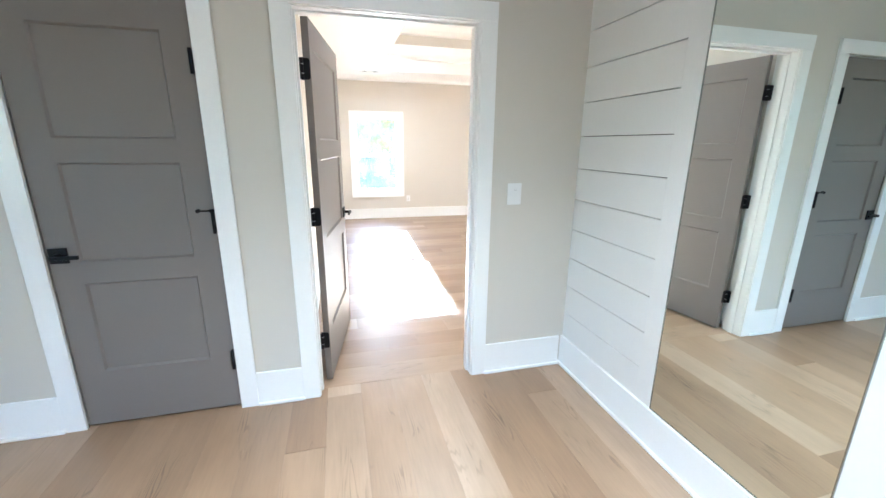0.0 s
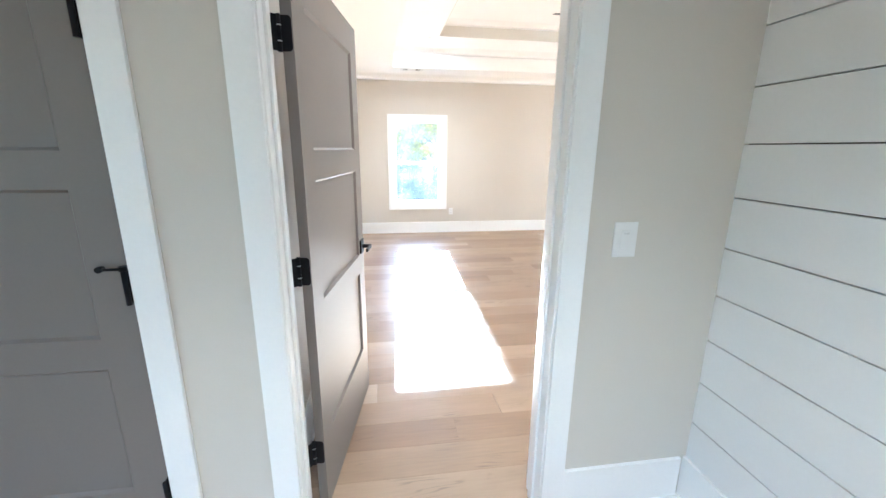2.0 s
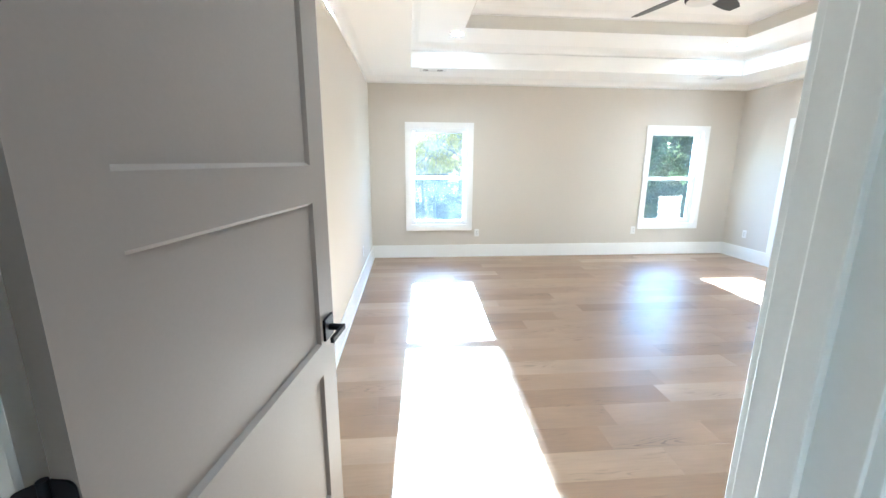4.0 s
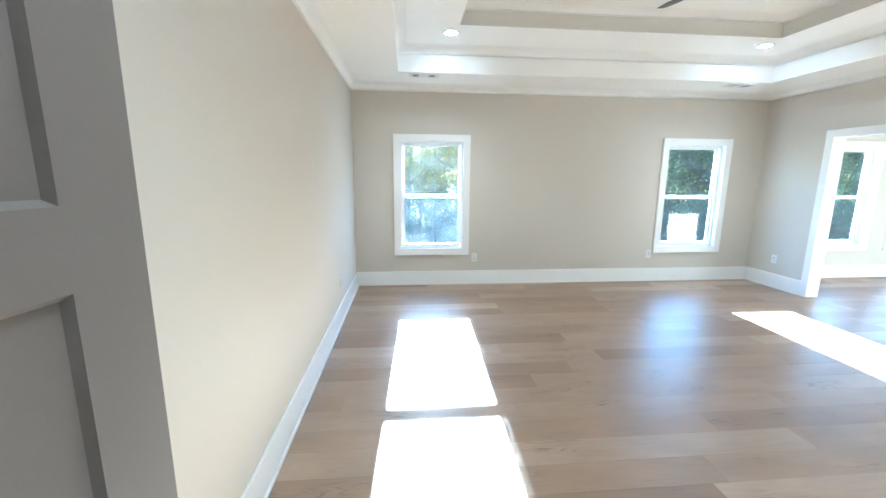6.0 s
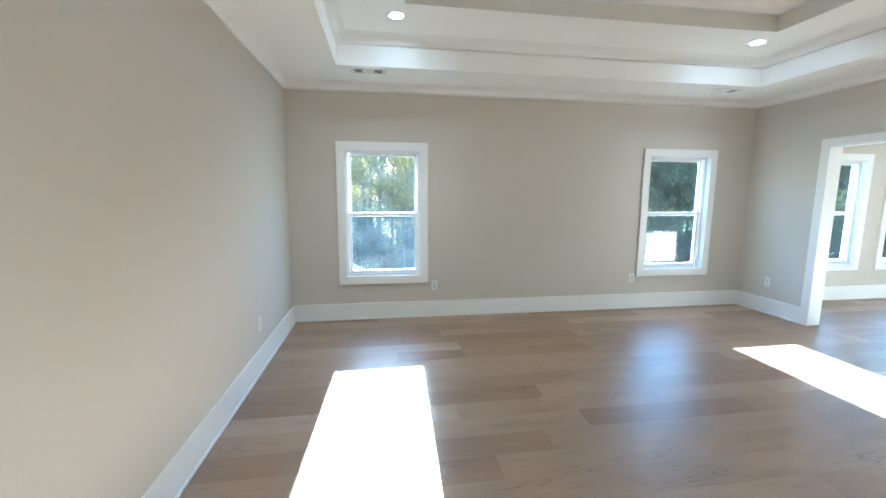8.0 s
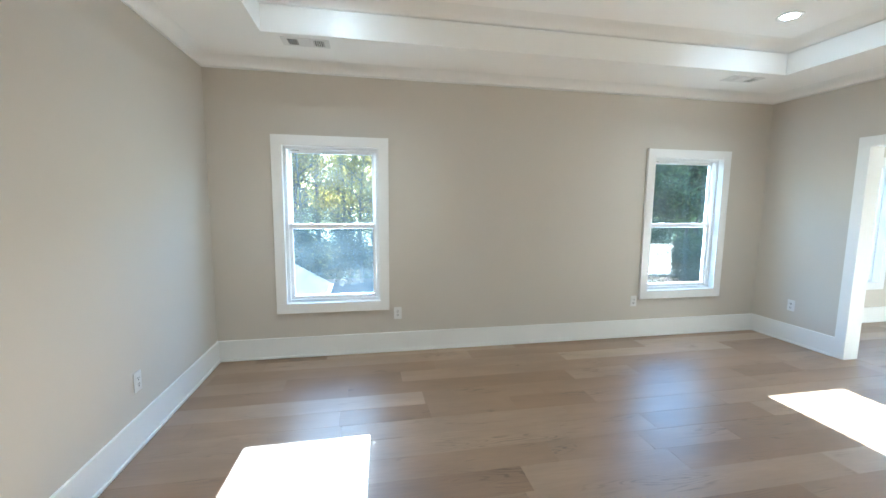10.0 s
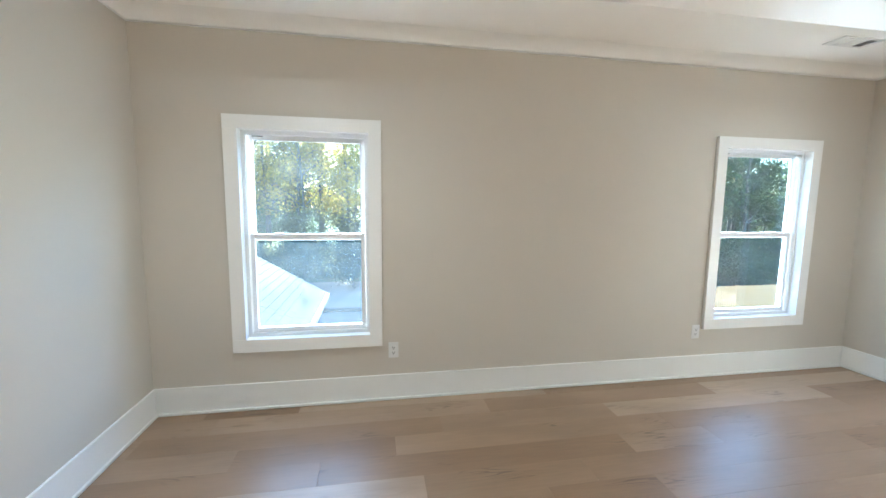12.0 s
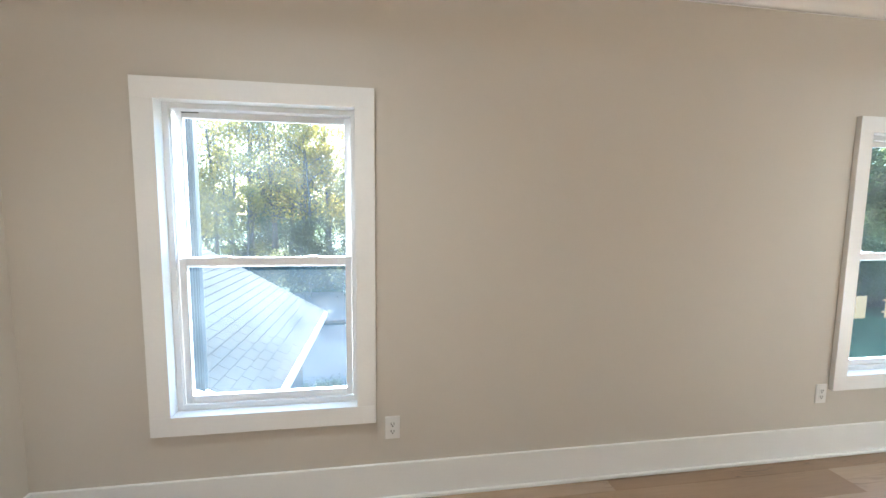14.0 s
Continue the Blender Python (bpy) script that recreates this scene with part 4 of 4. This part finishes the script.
# undergrowth close behind the fence
for k in range(44):
    plant(rng.choice((4, 4, 4, 5)), 9 + 38 * (k + rng.random()) / 44, rng.uniform(25.2, 27.0), rng.uniform(0.4, 0.68), rng.uniform(0, 6.28))
# far woods
for k in range(50):
    x = -90 + 190 * (k + rng.random()) / 50
    plant(rng.choice((0, 1, 2, 1)), x, rng.uniform(58, 85), rng.uniform(0.9, 1.25), rng.uniform(0, 6.28))
for k in range(46):
    plant(rng.choice((4, 5)), -70 + 160 * (k + rng.random()) / 46, rng.uniform(49, 56), rng.uniform(0.9, 1.4), rng.uniform(0, 6.28))
for k in range(18):
    plant(5, -12 + 17 * (k + rng.random()) / 18, rng.uniform(34.2, 35.4), rng.uniform(0.35, 0.55), rng.uniform(0, 6.28))
# shrubs beside the driveway
for k in range(4):
    plant(4, -0.9 + k * 0.75, 16.2 + 0.2 * (k % 2), 0.2, k * 1.7)

# ---- pieces: shiplap, floor planks, roof shingles ----
ship = new("wall_shiplap")
ship.empty_display_size = 0.1
tagged(ship, "white painted horizontal shiplap boards with dark joints", "wall", "", "structure")
joints = [0.177 + 0.183 * i for i in range(14)] + [ZC + 0.1]
bcache = {}


def ship_board(y0, y1, z0, z1):
    key = (round(y1 - y0, 3), round(z1 - z0, 3))
    if key not in bcache:
        o = part("board", box(0, 0.018, 0, y1 - y0, 0, z1 - z0, 0.0012), SHIPLAP, ship)
        bcache[key] = o.data
    else:
        o = new("board", bcache[key])
        o.parent = ship
    o.location = (XM, y0, z0)


for z0, z1 in zip(joints, joints[1:]):
    ship_board(1.406, YH, z0 + (0.0022 if z0 > 0.2 else 0.022), z1 - 0.0022)
part("board", box(XM, XM + 0.018, 1.406, YH, 0.0, 0.198), SHIPLAP, ship)
part("stile", box(XM - 0.001, XM + 0.018, MY1 + 0.004, 1.405, 0.0, ZC + 0.1, 0.0015), SHIPLAP, ship, "plain white board beside the mirror")
part("stile", box(XM - 0.001, XM + 0.018, HY0, MY0 - 0.004, 0.0, ZC + 0.1, 0.0015), SHIPLAP, ship, "plain white board beside the mirror")
part("rail", box(XM, XM + 0.018, MY0 - 0.004, MY1 + 0.004, 0.0, MZ0 - 0.004), SHIPLAP, ship, "plain white board under the mirror")
part("rail", box(XM, XM + 0.018, MY0 - 0.004, MY1 + 0.004, MZ1 + 0.004, ZC + 0.1), SHIPLAP, ship, "plain white board above the mirror")

PW = 0.188
pcache = {}


def plank_mesh(length, width):
    key = (round(length, 2), round(width, 3))
    if key not in pcache:
        L, W, b = key[0] / 2 - 0.00012, key[1] / 2 - 0.00012, 0.0005
        bm = bmesh.new()
        lo = [bm.verts.new(p) for p in ((-L, -W, -0.015), (L, -W, -0.015), (L, W, -0.015), (-L, W, -0.015))]
        mi = [bm.verts.new((v.co.x, v.co.y, -b)) for v in lo]
        hi = [bm.verts.new((v.co.x - math.copysign(b, v.co.x), v.co.y - math.copysign(b, v.co.y), 0)) for v in lo]
        bm.faces.new(hi)
        for a, c in ((lo, mi), (mi, hi)):
            for i in range(4):
                bm.faces.new((a[i], a[(i + 1) % 4], c[(i + 1) % 4], c[i]))
        me = bpy.data.meshes.new("plank")
        bm.to_mesh(me)
        bm.free()
        me.materials.append(OAK)
        pcache[key] = me
    return pcache[key]


def planks(floor, u0, u1, v0, v1, along, seed):
    """Rows of planks of mixed lengths; u runs along them, v across."""
    rng = random.Random(seed)
    v = v0
    while v < v1 - 0.01:
        w = min(PW, v1 - v)
        u = u0 - rng.uniform(0, 1.2)
        while u < u1:
            ln = rng.choice((0.6, 0.9, 1.2, 1.5, 1.8, 1.8))
            a, b = max(u, u0), min(u + ln, u1)
            if b - a > 0.03:
                o = new("plank", plank_mesh(b - a, w))
                o.parent = floor
                if along == "x":
                    o.matrix_basis = Matrix.Translation(((a + b) / 2, v + w / 2, 0)) @ Matrix.Rotation(radians(rng.uniform(-0.3, 0.3)), 4, "X")
                else:
                    o.matrix_basis = Matrix.Translation((v + w / 2, (a + b) / 2, 0)) @ Matrix.Rotation(math.pi / 2, 4, "Z") @ Matrix.Rotation(radians(rng.uniform(-0.3, 0.3)), 4, "X")
            u += ln
        v += w


fl = link("floor_bedroom", boxes([(XW, XE + 0.13, YS - 0.06, YN, -0.3, -0.016)]), SUBFLOOR, label="pale oak plank floor of the bedroom", kind="structure", category="floor")
planks(fl, XW, XE + 0.13, YS - 0.06, YN, "x", 3)
fl = link("floor_sitting", box(XE + 0.13, BX1, BY0, YN, -0.3, -0.016), SUBFLOOR, label="pale oak plank floor of the adjoining room", kind="structure", category="floor")
planks(fl, XE + 0.13, BX1, BY0, YN, "x", 4)
fl = link("floor_hall", box(HX0, XM + 0.02, HY0, YS - 0.06, -0.3, -0.016), SUBFLOOR, label="pale oak plank floor of the hall", kind="structure", category="floor")
planks(fl, HY0, YS - 0.06, XM - 24 * 0.188, XM, "y", 5)

# shingles on the slope in view: the nearest are pieces of their own, the rest one field
step, tabw = 0.128, 0.26
rl = math.sqrt(1 + RP * RP)
slope = Matrix.Rotation(math.atan(RP), 4, "Y") @ Matrix.Rotation(math.pi, 4, "Z")
lift = Matrix.Rotation(radians(4.0), 4, "Y")
tabs = {}


def tab_mesh(width):
    key = round(width, 3)
    if key not in tabs:
        sm = bmesh.new()
        add_box(sm, 0, 0.165, 0.002, key - 0.002, 0, 0.012)
        me = bpy.data.meshes.new("shingle")
        sm.to_mesh(me)
        sm.free()
        me.materials.append(SHINGLE)
        tabs[key] = me
    return tabs[key]


laid = []
for r in range(26):
    x = EX - r * step / rl
    y = RY1
    while y > RY0 + 0.05:
        w = tabw / 2 if r % 2 and y == RY1 else tabw
        w = min(w, y - RY0)
        laid.append(((x - 0.8) ** 2 + (y - YN) ** 2, x, y, w))
        y -= w
laid.sort()
field = bmesh.new()
for k, (d, x, y, w) in enumerate(laid):
    m = Matrix.Translation((x, y, roof_z(x) - 0.004)) @ slope @ lift
    if k < 300:
        o = new("shingle", tab_mesh(w))
        o.parent = roof
        o.matrix_basis = m
    else:
        c = [m @ Vector(v) for v in ((0, 0.002, 0.012), (0.165, 0.002, 0.012), (0.165, w - 0.002, 0.012), (0, w - 0.002, 0.012), (0, 0.002, 0), (0, w - 0.002, 0))]
        v = [field.verts.new(p) for p in c]
        for f in ((0, 1, 2, 3), (0, 3, 5, 4)):
            field.faces.new([v[i] for i in f])
link("shingle_field", field, SHINGLE, roof, "grey asphalt shingles", "stuff")
